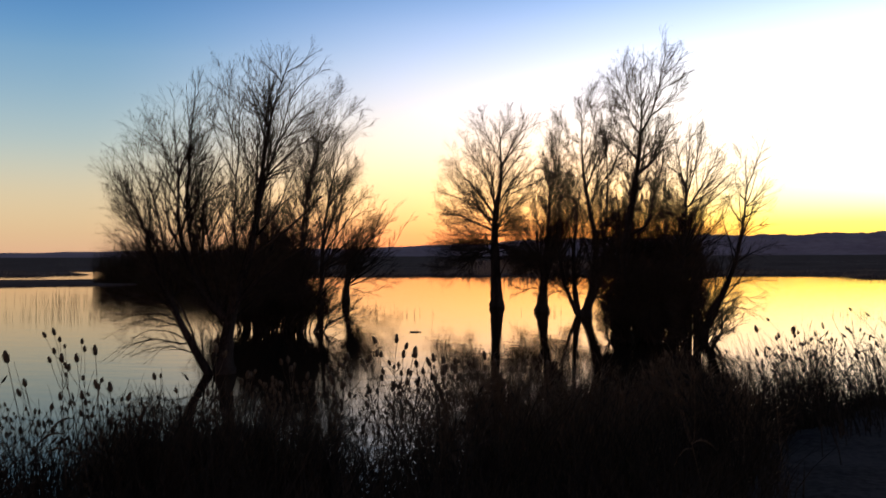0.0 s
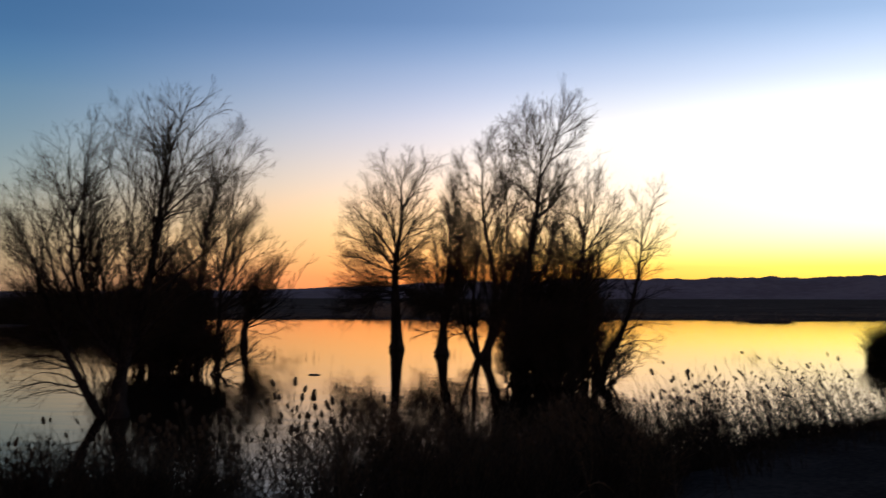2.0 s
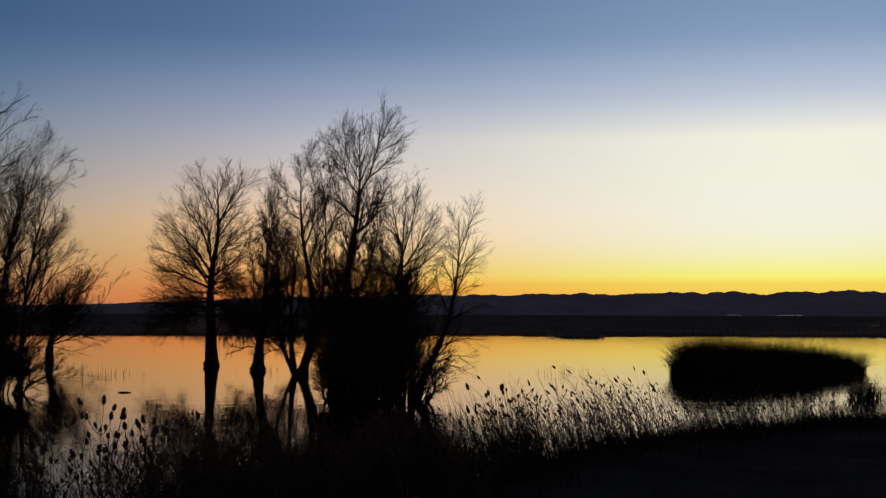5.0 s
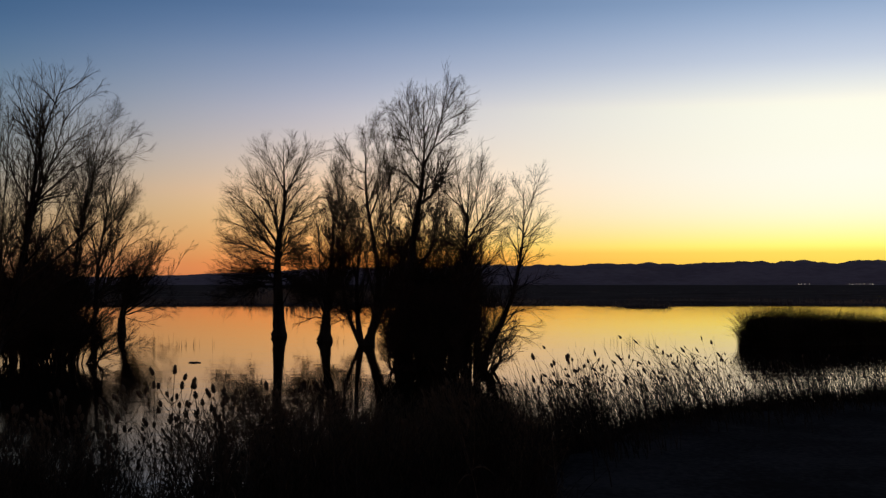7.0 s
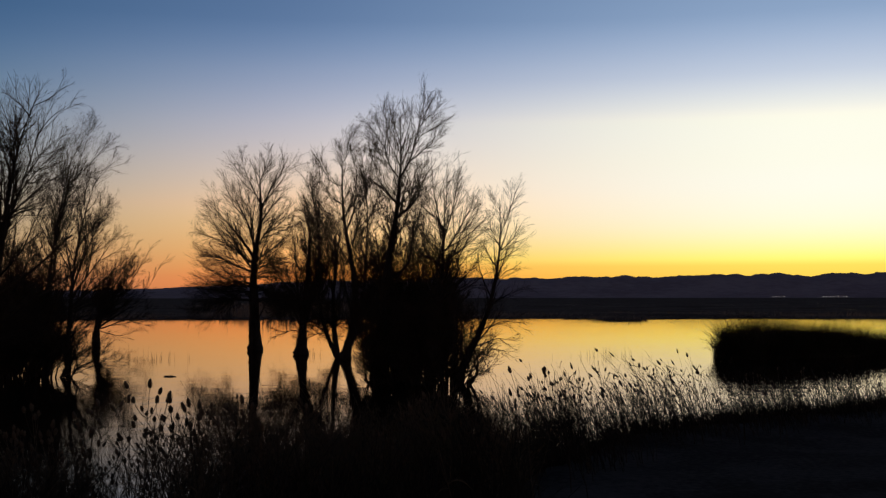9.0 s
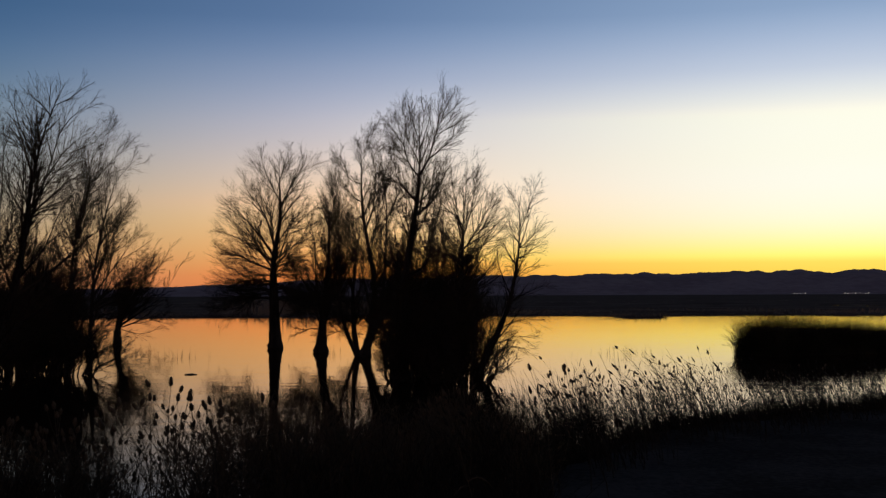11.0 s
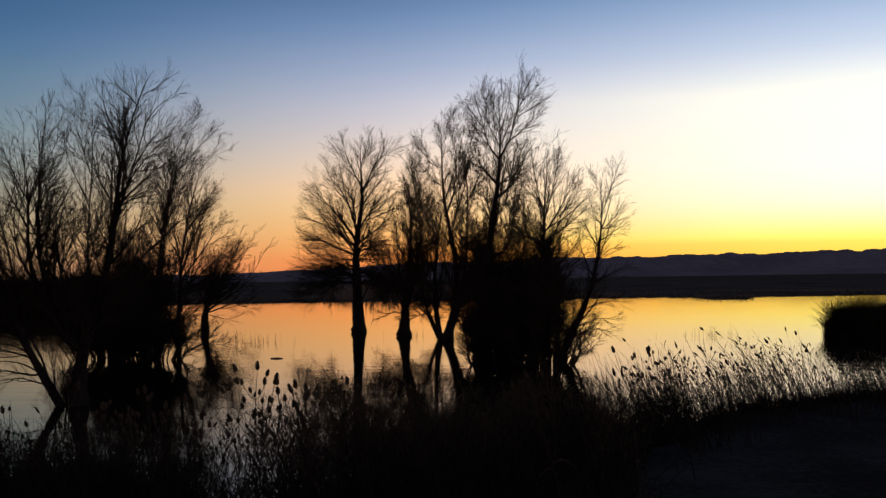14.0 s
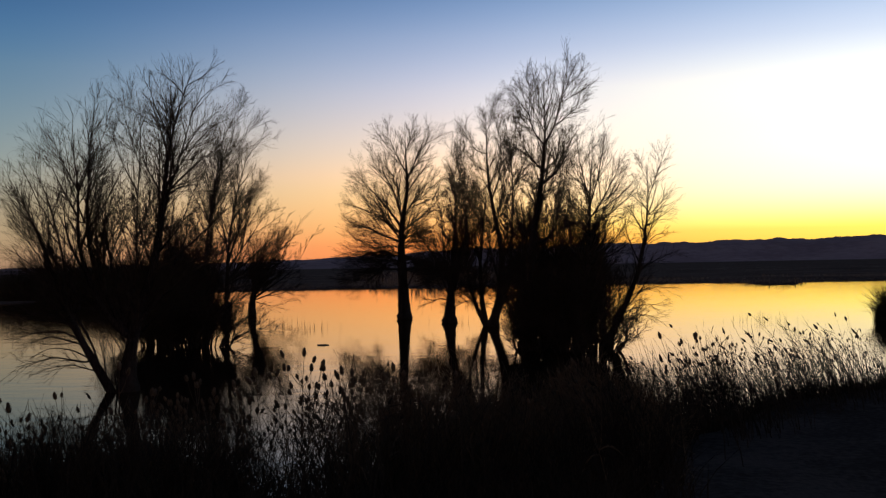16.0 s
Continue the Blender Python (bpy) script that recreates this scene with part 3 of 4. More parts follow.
willow("willow", -5.46, 53.01, [
    ([(0.06, -0.16), (0.11, 0.87), (0.27, 2.42), (0.42, 3.97), (0.47, 5.26), (0.40, 6.42), (0.14, 7.38), (0.03, 7.70)], 0.00, 0.42),
    ([(0.19, 1.13), (0.60, 2.68), (0.91, 4.48), (0.84, 5.65), (0.63, 6.81), (0.45, 8.10), (0.45, 8.86)], -0.97, 0.14),
    ([(0.14, 1.39), (-0.12, 2.94), (-0.19, 4.48), (-0.32, 5.52), (-0.41, 6.24)], -0.21, 0.10),
    ([(0.42, 4.23), (0.06, 5.26), (-0.17, 5.89)], 0.79, 0.07),
    ([(0.86, 5.00), (1.22, 5.78), (1.37, 6.41)], 0.49, 0.06),
    ([(0.63, 6.81), (0.89, 7.58), (0.90, 8.13)], -0.23, 0.05),
    ([(0.29, 2.16), (0.71, 3.45), (1.17, 4.48), (1.39, 5.03)], -0.70, 0.07),
] + skirt(0.12, 1.0, 0.13, ((-1.3, 0.2), (1.3, 0.1), (-1.7, -0.3), (1.6, -0.2), (-1.0, -0.5), (1.1, -0.6), (-1.5, 0.4), (1.5, 0.5), (-0.9, 0.1), (1.0, 0.3)), 0.045), 16, "bare forked willow standing in the lake", dense=1.4, twig_r=0.0038, extra=5, clear=0.8)
willow("willow", -3.77, 49.12, [
    ([(0.56, -0.10), (0.97, 1.24), (1.16, 2.55), (0.99, 3.75), (0.75, 4.78), (0.56, 5.66), (0.51, 6.74), (0.44, 7.46), (0.56, 8.65), (0.35, 9.56), (0.20, 10.01)], 0.00, 0.34),
    ([(0.32, -0.01), (0.13, 1.24), (0.09, 2.67), (0.32, 4.11), (0.13, 5.06), (-0.20, 5.78), (-0.40, 6.20)], -0.52, 0.2),
    ([(0.32, -0.01), (-0.11, 1.00), (-0.39, 1.95), (-0.53, 3.15), (-0.67, 4.29)], -0.81, 0.16),
    ([(0.47, 7.34), (-0.01, 7.55), (-0.39, 8.22), (-0.56, 8.61)], 0.93, 0.06),
    ([(0.54, 6.50), (0.09, 6.74), (-0.22, 7.24)], -0.84, 0.05),
    ([(0.59, 8.41), (0.92, 9.25), (0.97, 9.67)], 0.67, 0.05),
    ([(0.61, 5.30), (0.99, 6.26), (1.09, 7.22), (1.02, 7.89)], 0.51, 0.06),
    ([(0.37, 4.11), (-0.03, 4.83), (-0.08, 5.50)], -0.04, 0.06),
    ([(0.61, -0.01), (1.09, 1.00), (1.38, 2.19), (1.47, 3.87), (1.52, 5.06), (1.54, 6.26), (1.52, 7.22), (1.40, 8.17), (1.23, 9.13), (1.13, 9.55)], -0.32, 0.14),
    ([(1.54, 5.78), (1.90, 6.50), (2.19, 7.34), (2.16, 8.06)], 0.68, 0.08),
    ([(1.52, 7.10), (1.09, 7.82), (0.92, 8.32)], -0.65, 0.05),
    ([(1.47, 7.70), (1.81, 8.53), (1.88, 9.04)], 0.07, 0.05),
] + skirt(0.05, 1.0, 0.13, ((-1.3, 0.2), (0.9, 0.3), (-1.6, -0.3), (-1.1, 0.4), (-0.8, -0.5), (1.0, -0.2), (-1.4, 0.1)), 0.045) + skirt(1.1, 1.2, 0.13, ((1.3, 0.3), (0.9, -0.2), (1.5, 0.1), (-0.8, 0.3), (1.1, 0.5), (-0.7, -0.3)), 0.045), 17, "bare willow of several thin splayed stems in the lake", dense=1.5, twig_r=0.0038, extra=9, clear=0.8)
willow("willow", -1.27, 36.44, [
    ([(0.05, -0.19), (0.05, 1.59), (0.17, 3.01), (0.35, 4.07), (0.52, 4.96), (0.63, 5.67), (0.70, 6.47), (0.70, 7.36), (0.67, 7.98), (0.63, 8.60), (0.59, 8.97)], 0.00, 0.44),
    ([(0.70, 6.42), (0.99, 6.88), (1.16, 7.59), (1.38, 8.16), (1.59, 8.69), (1.63, 8.91)], -0.91, 0.09),
    ([(0.65, 6.29), (0.29, 6.81), (0.17, 7.45), (-0.01, 8.05), (-0.11, 8.43)], 0.25, 0.08),
    ([(0.70, 7.34), (0.45, 8.12), (0.34, 8.58)], 0.13, 0.04),
    ([(0.72, 7.27), (0.97, 8.07), (1.01, 8.56)], -0.80, 0.04),
    ([(0.95, 6.82), (1.47, 7.21), (1.75, 7.45)], -0.94, 0.04),
    ([(1.18, 7.62), (1.70, 7.94), (2.00, 8.12)], 0.88, 0.04),
    ([(0.20, 7.27), (-0.11, 7.71), (-0.31, 7.96)], -0.18, 0.04),
    ([(0.60, 5.49), (0.28, 5.85), (-0.08, 6.38), (-0.13, 6.88)], -0.40, 0.06),
    ([(0.40, 4.25), (0.10, 4.96), (-0.03, 5.40)], 0.34, 0.07),
    ([(0.58, 5.14), (1.11, 5.58), (1.47, 6.38), (1.60, 6.90)], 0.87, 0.08),
    ([(0.28, 3.19), (0.93, 3.54), (1.02, 4.43), (1.13, 5.32), (1.23, 5.81)], -0.38, 0.08),
    ([(0.17, 3.01), (-0.22, 3.90), (-0.30, 4.39)], 0.90, 0.06),
    ([(0.52, 4.78), (0.93, 4.96), (1.18, 5.21)], -0.37, 0.04),
    ([(0.67, 7.09), (0.52, 7.71), (0.47, 8.27)], 0.92, 0.04),
    ([(0.70, 7.53), (0.81, 8.16), (0.81, 8.65)], 0.41, 0.04),
    ([(1.11, 7.36), (1.25, 7.98), (1.24, 8.41)], -0.75, 0.04),
    ([(1.38, 8.12), (1.82, 8.51), (1.95, 8.76)], 0.84, 0.04),
    ([(0.24, 7.09), (-0.22, 7.36), (-0.41, 7.61)], -0.78, 0.04),
    ([(0.19, 7.36), (0.24, 7.98), (0.14, 8.35)], -0.82, 0.04),
    ([(0.45, 4.43), (0.84, 4.96), (0.99, 5.67), (1.01, 6.11)], 0.18, 0.06),
    ([(0.58, 5.32), (0.45, 6.03), (0.42, 6.40)], 0.95, 0.04),
    ([(0.13, 2.83), (0.58, 3.54), (0.64, 4.04)], -0.96, 0.06),
    ([(0.10, 2.65), (-0.40, 3.36), (-0.70, 3.87)], 0.90, 0.05),
], 18, "tallest bare willow with a thick dark trunk", dense=1.0, twig_r=0.003, extra=4, clear=0.8, cut=0.92)
willow("willow", 0.31, 35.25, [
    ([(-0.04, -0.27), (0.14, 1.28), (0.34, 2.65), (0.39, 3.51), (0.41, 4.37), (0.45, 5.23), (0.53, 6.00), (0.64, 6.52)], 0.00, 0.26),
    ([(0.41, 4.37), (0.22, 5.23), (0.07, 6.00), (0.09, 6.48)], -0.98, 0.09),
    ([(0.41, 4.28), (0.65, 5.06), (0.82, 5.91), (0.94, 6.61)], -0.78, 0.09),
    ([(0.45, 3.94), (0.82, 4.54), (1.20, 5.23), (1.42, 5.71)], -0.21, 0.09),
    ([(0.41, 3.68), (1.13, 4.16), (1.51, 4.51), (1.70, 4.70)], 0.37, 0.07),
    ([(0.36, 3.94), (-0.04, 4.33), (-0.28, 4.54)], -0.72, 0.07),
    ([(0.38, 3.51), (-0.12, 3.85), (-0.50, 3.93)], -0.78, 0.06),
    ([(0.34, 2.65), (0.74, 3.17), (0.99, 3.68), (1.32, 3.93)], -0.54, 0.06),
    ([(0.46, 5.31), (0.74, 5.83), (0.82, 6.25)], 0.52, 0.05),
    ([(0.41, 4.71), (0.10, 5.06), (-0.09, 5.42)], -0.71, 0.05),
    ([(0.82, 4.54), (1.13, 4.63), (1.44, 5.23), (1.51, 5.47)], 0.48, 0.04),
    ([(0.34, 2.65), (0.05, 3.51), (-0.07, 4.11)], 0.32, 0.06),
    ([(0.34, 2.82), (0.65, 3.68), (0.83, 4.16)], -0.73, 0.06),
    ([(0.31, 2.31), (-0.29, 3.17), (-0.54, 3.66)], 0.07, 0.06),
    ([(0.38, 2.48), (1.17, 3.34), (1.57, 3.83)], -0.10, 0.05),
], 19, "bushy bare willow with dense twigs in the lake", dense=1.0, twig_r=0.0027, extra=4, clear=0.8)
willow("willow", 1.18, 36.95, [
    ([(0.01, -0.01), (0.15, 0.35), (0.55, 1.03), (1.00, 2.11), (1.18, 3.01), (1.34, 3.73), (1.41, 4.45), (1.41, 5.17), (1.36, 5.71), (1.34, 6.19)], 0.00, 0.22),
    ([(0.04, 0.04), (-0.08, 0.67), (-0.21, 1.57), (-0.14, 2.65), (0.04, 3.55), (0.14, 4.18)], 0.42, 0.12),
    ([(1.39, 4.60), (1.62, 5.14), (1.80, 5.68), (1.87, 6.02)], -0.63, 0.05),
    ([(1.39, 4.06), (1.77, 4.42), (1.97, 4.80)], -0.80, 0.05),
    ([(1.37, 4.24), (1.10, 4.63), (1.03, 5.04)], -0.28, 0.04),
    ([(1.30, 3.55), (1.01, 3.91), (0.91, 4.17)], 0.54, 0.04),
    ([(1.36, 3.73), (1.73, 3.99), (2.01, 4.16)], -0.39, 0.04),
    ([(1.18, 3.05), (1.62, 3.46), (2.00, 3.58)], 0.77, 0.04),
    ([(1.41, 5.17), (1.19, 5.62), (1.14, 5.91)], 0.22, 0.04),
    ([(0.76, 1.54), (1.45, 1.84), (2.16, 1.76)], 0.02, 0.03),
    ([(0.55, 1.00), (1.27, 1.30), (1.98, 1.18)], 0.22, 0.03),
    ([(0.33, 0.64), (1.09, 1.00), (1.80, 0.79)], 0.14, 0.03),
    ([(1.09, 2.38), (1.62, 2.65), (2.22, 2.96)], 0.03, 0.03),
], 20, "bare willow leaning over with low drooping branches", dense=1.1, reach=0.8, twig_r=0.0026, extra=0, clear=0.6)


def thicket(x, y, wide, tall, count, seed, label, foot=0.25, clear=1.3, dense=0.7):
    """A willow shrub: many thin stems out of one stool in the water, fanning out above the height clear."""
    rng = np.random.default_rng(seed)
    stems = []
    for i in range(count):
        u = ((i + rng.random()) / count - 0.5) * wide
        lean = u * 0.25 + rng.normal(0, 0.35)
        h = tall * rng.uniform(0.65, 1.05) * (1 - 0.3 * abs(2 * u / wide) ** 3)
        stems.append(([(u * foot, -0.3), (u * (foot + 0.2) + rng.normal(0, 0.12), h * 0.25), (u * (foot + 0.42) + lean * 0.3 + rng.normal(0, 0.12), h * 0.55), (u * 0.85 + lean, h)], rng.normal(0, 0.8), rng.uniform(0.036, 0.055)))
    return willow("willow_shrub", x, y, stems, seed, label, dense=dense, twig_r=0.0045, reach=0.75, group="bare willow shrubs in the lake", extra=0, clear=clear)


thicket(-0.45, 38.6, 3.4, 5.0, 24, 61, "dense low bare willow shrub between trunks", 0.25, 0.5, 1.0)
thicket(0.9, 37.4, 2.2, 3.8, 14, 62, "dense low bare willow shrub between trunks", 0.25, 0.5, 1.0)
thicket(-0.9, 37.2, 1.6, 2.8, 14, 67, "dense low bare willow shrub between trunks", 0.5, 0.15, 1.2)
thicket(-0.3, 40.5, 3.4, 6.0, 20, 74, "loose bare willow shrub between trunks", 0.15, 1.2, 0.9)
thicket(-0.7, 35.4, 1.7, 2.5, 24, 71, "dense low bare willow shrub before the tall trunks", 0.7, 0.05, 1.0)
thicket(0.75, 34.4, 2.0, 2.3, 14, 72, "dense low bare willow shrub before the tall trunks", 0.6, 0.05, 1.2)
thicket(-12.6, 38.5, 3.2, 3.9, 24, 63, "tangled bare willow shrub behind the large willow", 0.15, 0.4, 0.9)
thicket(-17.6, 50.5, 3.4, 6.0, 26, 64, "tangled bare willow shrub behind the large willow", 0.1, 0.8, 1.2)
thicket(-14.2, 39.5, 3.6, 3.9, 26, 65, "dense bare willow shoots behind the large willow", 0.25, 0.2, 0.95)
thicket(-0.65, 34.8, 2.1, 1.5, 30, 76, "low tangle of bare willow shoots at the water", 0.8, 0.0, 1.0)
thicket(0.6, 33.9, 1.9, 1.3, 26, 77, "low tangle of bare willow shoots at the water", 0.8, 0.0, 1.0)
thicket(-12.4, 37.6, 2.6, 1.7, 38, 78, "low tangle of bare willow shoots behind the large willow", 0.85, 0.0, 1.4)
thicket(-13.9, 38.8, 2.8, 1.7, 38, 79, "low tangle of bare willow shoots behind the large willow", 0.85, 0.0, 1.4)


# ---- reeds, grass and teasels ----
def blades(rng, xy, z, height, r, lean=0.25, k=5, heading=None):
    """Curved tapered stalks rooted at xy, z."""
    n = len(xy)
    h = height * rng.uniform(0.55, 1.15, n)
    a = rng.uniform(0, 2 * math.pi, n) if heading is None else rng.normal(heading, 0.8, n)
    bend = lean * rng.uniform(0.2, 1.4, n) * h
    u = np.linspace(0, 1, k)
    P = np.empty((n, k, 3))
    P[:, :, 0] = xy[:, :1] + np.cos(a)[:, None] * bend[:, None] * u ** 1.8
    P[:, :, 1] = xy[:, 1:] + np.sin(a)[:, None] * bend[:, None] * u ** 1.8
    P[:, :, 2] = z[:, None] - 0.05 + h[:, None] * u * (1 - 0.12 * u * rng.uniform(0, 2, n)[:, None])
    return P, np.outer(r * rng.uniform(0.7, 1.3, n), 1 - 0.8 * u)


def stuff(name, verts, quads, mat, label, category):
    return tagged(new(name, mesh_of(name, verts, quads, mat)), label, category, kind="stuff")


def plumes(rng, P, share, length, r):
    """Seed heads: thicker spindles at the tips of some stalks."""
    pick = P[rng.random(len(P)) < share]
    tip, t = pick[:, -1], pick[:, -1] - pick[:, -2]
    t /= np.linalg.norm(t, axis=1, keepdims=True)
    L = length * rng.uniform(0.6, 1.3, len(pick))
    u = np.linspace(0, 1, 5)
    Q = tip[:, None] + t[:, None] * (u[None, :, None] - 0.3) * L[:, None, None]
    return Q, np.outer(r * rng.uniform(0.6, 1.3, len(pick)), np.array([0.3, 1.0, 0.9, 0.6, 0.1]))


def bank_grass():
    rng = np.random.default_rng(31)
    n = 11500                       # tall stalks that lean with the wind, lower and sparser along the track
    x = 17 * rng.random(n) ** 1.15
    x += 0.3
    y = bank_edge(x) + rng.normal(0.8, 1.0, n)
    clump = wave(x, y, 1.6, 4) + 0.5 * wave(x, y, 4.0, 1)
    keep = rng.random(n) < np.clip(0.4 + 0.7 * clump, 0.04, 0.75) * np.interp(x, [4.5, 6.5], [1, 0.5])
    x, y, clump = x[keep], y[keep], clump[keep]
    tall = np.interp(x, [0, 4, 6, 8, 16], [1.0, 1.0, 0.78, 0.55, 0.5]) * (0.92 + 0.22 * clump)
    P, r = blades(rng, np.stack([x, y], 1), np.maximum(bank_z(x, y), -0.1), 0.9 * tall, 0.005, 0.45, 6, 3.0)
    Q, q = plumes(rng, P, 0.24, 0.07, 0.013)
    pick = rng.random(len(P)) < 0.35
    S, v = sprout(rng, P[pick], r[pick], 4, 0.3, 0.95, 42, 0.17, 3, 0.0, 0.25, 0.9, 0.7)
    n = 15000                       # short turf at the foot of the stalks
    x = rng.uniform(1.5, 17, n)
    y = bank_edge(x) + rng.normal(0.2, 0.65, n)
    T, w = blades(rng, np.stack([x, y], 1), np.maximum(bank_z(x, y), -0.1), 0.28 + 0.1 * wave(x, y, 2.2, 5), 0.0055, 0.5, 3, 3.0)
    n = 1900                        # reedy stalks down the slope to the water
    x = rng.uniform(0.15, 2.2, n)
    y = bank_edge(x) + rng.uniform(1.6, 3.6, n)
    W, z = blades(rng, np.stack([x, y], 1), np.maximum(bank_z(x, y), -0.1), 1.42, 0.0045, 0.25, 5, 3.0)
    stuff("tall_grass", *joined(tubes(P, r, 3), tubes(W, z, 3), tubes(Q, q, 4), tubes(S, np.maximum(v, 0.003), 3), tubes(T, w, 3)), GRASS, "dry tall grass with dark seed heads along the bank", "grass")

    def thinned(x, y):              # open water shows through past the big willow
        return rng.random(len(x)) < np.interp(np.degrees(np.arctan2(x, y)), [-34, -28, -24, 0], [0.25, 0.35, 1, 1])

    n = 11000
    x = rng.uniform(-7.5, 0.8, n)
    y = bank_edge(x) + rng.normal(1.2, 1.0, n)
    keep = thinned(x, y) & (rng.random(n) < np.interp(x, [-3.2, -2.4], [1, 0.5]))
    x, y = x[keep], y[keep]
    P, r = blades(rng, np.stack([x, y], 1), np.maximum(bank_z(x, y), -0.1), 0.92, 0.0044, 0.35, 4)
    Q, q = plumes(rng, P, 0.16, 0.045, 0.008)
    pick = rng.random(len(P)) < 0.08  # branched dead stalks
    S, v = sprout(rng, P[pick], r[pick], 6, 0.3, 0.98, 40, 0.2, 3, 0.1, 0.2, 0.9, 0.7)
    n = 5000
    x = rng.uniform(-5.5, 0.8, n)
    y = bank_edge(x) - 1.2 + rng.normal(0, 0.8, n)
    keep = thinned(x, y)
    x, y = x[keep], y[keep]
    N, m = blades(rng, np.stack([x, y], 1), bank_z(x, y), 0.5, 0.0048, 0.5, 4)
    n = 6200                        # thicker towards the big willow
    x = rng.uniform(-6.5, -2.2, n)
    y = bank_edge(x) + rng.normal(0.6, 0.6, n)
    keep = thinned(x, y)
    x, y = x[keep], y[keep]
    M, o = blades(rng, np.stack([x, y], 1), np.maximum(bank_z(x, y), -0.1), 0.82, 0.0052, 0.45, 4)
    P, r = np.concatenate([P, N, M]), np.concatenate([r, m, o])
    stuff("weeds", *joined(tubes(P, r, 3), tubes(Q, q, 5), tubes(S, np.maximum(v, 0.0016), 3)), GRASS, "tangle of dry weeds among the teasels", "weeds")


bank_grass()


def reed_bed(name, cx, cy, along_r, deep_r, tall, n, seed, label, turn=0.0, taper=0.0):
    """A reed island: dense stalks, tall in the middle, lower to the edges."""
    rng = np.random.default_rng(seed)
    a, q = rng.uniform(0, 2 * math.pi, n), np.sqrt(rng.random(n))
    u, v = q * np.cos(a), q * np.sin(a)
    edge = 1 + 0.12 * np.sin(3 * a + seed) + 0.08 * np.sin(7 * a)
    x0, y0 = u * along_r * edge, v * deep_r * edge
    c, s = math.cos(turn), math.sin(turn)
    xy = np.stack([cx + c * x0 - s * y0, cy + s * x0 + c * y0], 1)
    top = tall * (1 - 0.15 * q ** 6) * (1 - taper * (u + 1) / 2) * (1 + 0.1 * wave(xy[:, 0], xy[:, 1], 1.6, seed) + 0.08 * wave(xy[:, 0], xy[:, 1], 4.0, seed)) * rng.uniform(0.8, 1.1, n)
    top = top * np.where(rng.random(n) < 0.12, rng.uniform(1.05, 1.28, n), 1.0)
    P, r = blades(rng, xy, np.zeros(n), 1.0, 0.011, 0.34, 5)
    P[:, :, 2] *= top[:, None]
    arch = np.linspace(0, 1, 5) ** 2.2 * (q ** 5 * rng.uniform(0, 0.75, n))[:, None]     # the outer ones hang outwards
    P[:, :, 0] += arch * np.cos(a + turn)[:, None]
    P[:, :, 1] += arch * np.sin(a + turn)[:, None]
    P[:, :, 2] -= arch * 0.35 * np.linspace(0, 1, 5)
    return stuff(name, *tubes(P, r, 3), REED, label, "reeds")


reed_bed("reed_island", 17.3, 51.6, 5.3, 2.4, 1.95, 14000, 3, "dense dark reed island in the lake", 0.5, 0.42)
reed_bed("reed_island", 15.2, 35.6, 0.5, 0.45, 0.8, 260, 5, "small dark reed clump near the bank", 0.3, 0.0)
reed_bed("reed_island", -43.5, 105.0, 9.0, 3.4, 4.3, 15000, 4, "tall dark reed bed in the water behind the willows", 0.4, 0.0)


def far_brush():
    """Low scrub along the far shore and, ever coarser, over the marsh behind it."""
    rng = np.random.default_rng(77)
    n = 14000
    back = 260 * rng.random(n) ** 2.2
    ang = np.radians(rng.uniform(-40, 34, n))
    x = np.tan(ang) * (141 + back)
    y = shore_y(x) + back + 0.5
    dry = land_z(x, y) > 0.1
    for px, py, half in ((85.6, 239, 6.5), (124, 287, 13), (60, 262, 5)):       # low sedge only before the ponds
        dry &= ~((np.abs(x / y - px / py) * py < half) & (y > 0.68 * py) & (y < 1.12 * py))
    x, y, back = x[dry], y[dry], back[dry]
    tall = (0.4 + 0.35 * np.clip(wave(x, y, 0.12, 2), -0.5, 1)) * (1 + back / 200)
    tall *= 1 - 0.75 * np.clip((back - 15) / 50, 0, 1)
    tall += 1.3 * np.exp(-((x / y + 0.11) / 0.06) ** 2) * np.clip(0.7 + wave(x, y, 0.4, 1), 0, 1.5)
    P, r = blades(rng, np.stack([x, y], 1), land_z(x, y) * 0 + 0.2, 1.0, 1.0, 0.3, 3)
    P[:, :, 2] *= tall[:, None]
    r *= (0.045 + 0.0009 * back)[:, None]
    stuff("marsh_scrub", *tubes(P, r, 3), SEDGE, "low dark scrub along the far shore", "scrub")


far_brush()


def tufts(x, y, n, spread, tall, seed):
    rng = np.random.default_rng(seed)
    xy = np.array([x, y]) + rng.normal(size=(n, 2)) * np.array([spread, spread * 0.6])
    P, r = blades(rng, xy, np.full(n, -0.05), tall, 0.006, 0.08, 4)
    ob = new("water_reeds", mesh_of("water_reeds", *tubes(P, r, 3), REED))
    return tagged(ob, "thin sparse reed stalks standing in the water", "reeds", "reed tufts in the lake", "stuff")


for spot in ((8.1, 50.6, 40, 0.9, 0.6, 1), (-11.2, 49.0, 26, 0.8, 0.55, 2), (-5.0, 52.0, 18, 0.6, 0.5, 3), (-12.9, 51.0, 20, 0.5, 0.7, 4), (-33, 62, 150, 2.2, 1.0, 5), (-25.5, 46, 100, 1.5, 0.75, 6)):
    tufts(*spot)


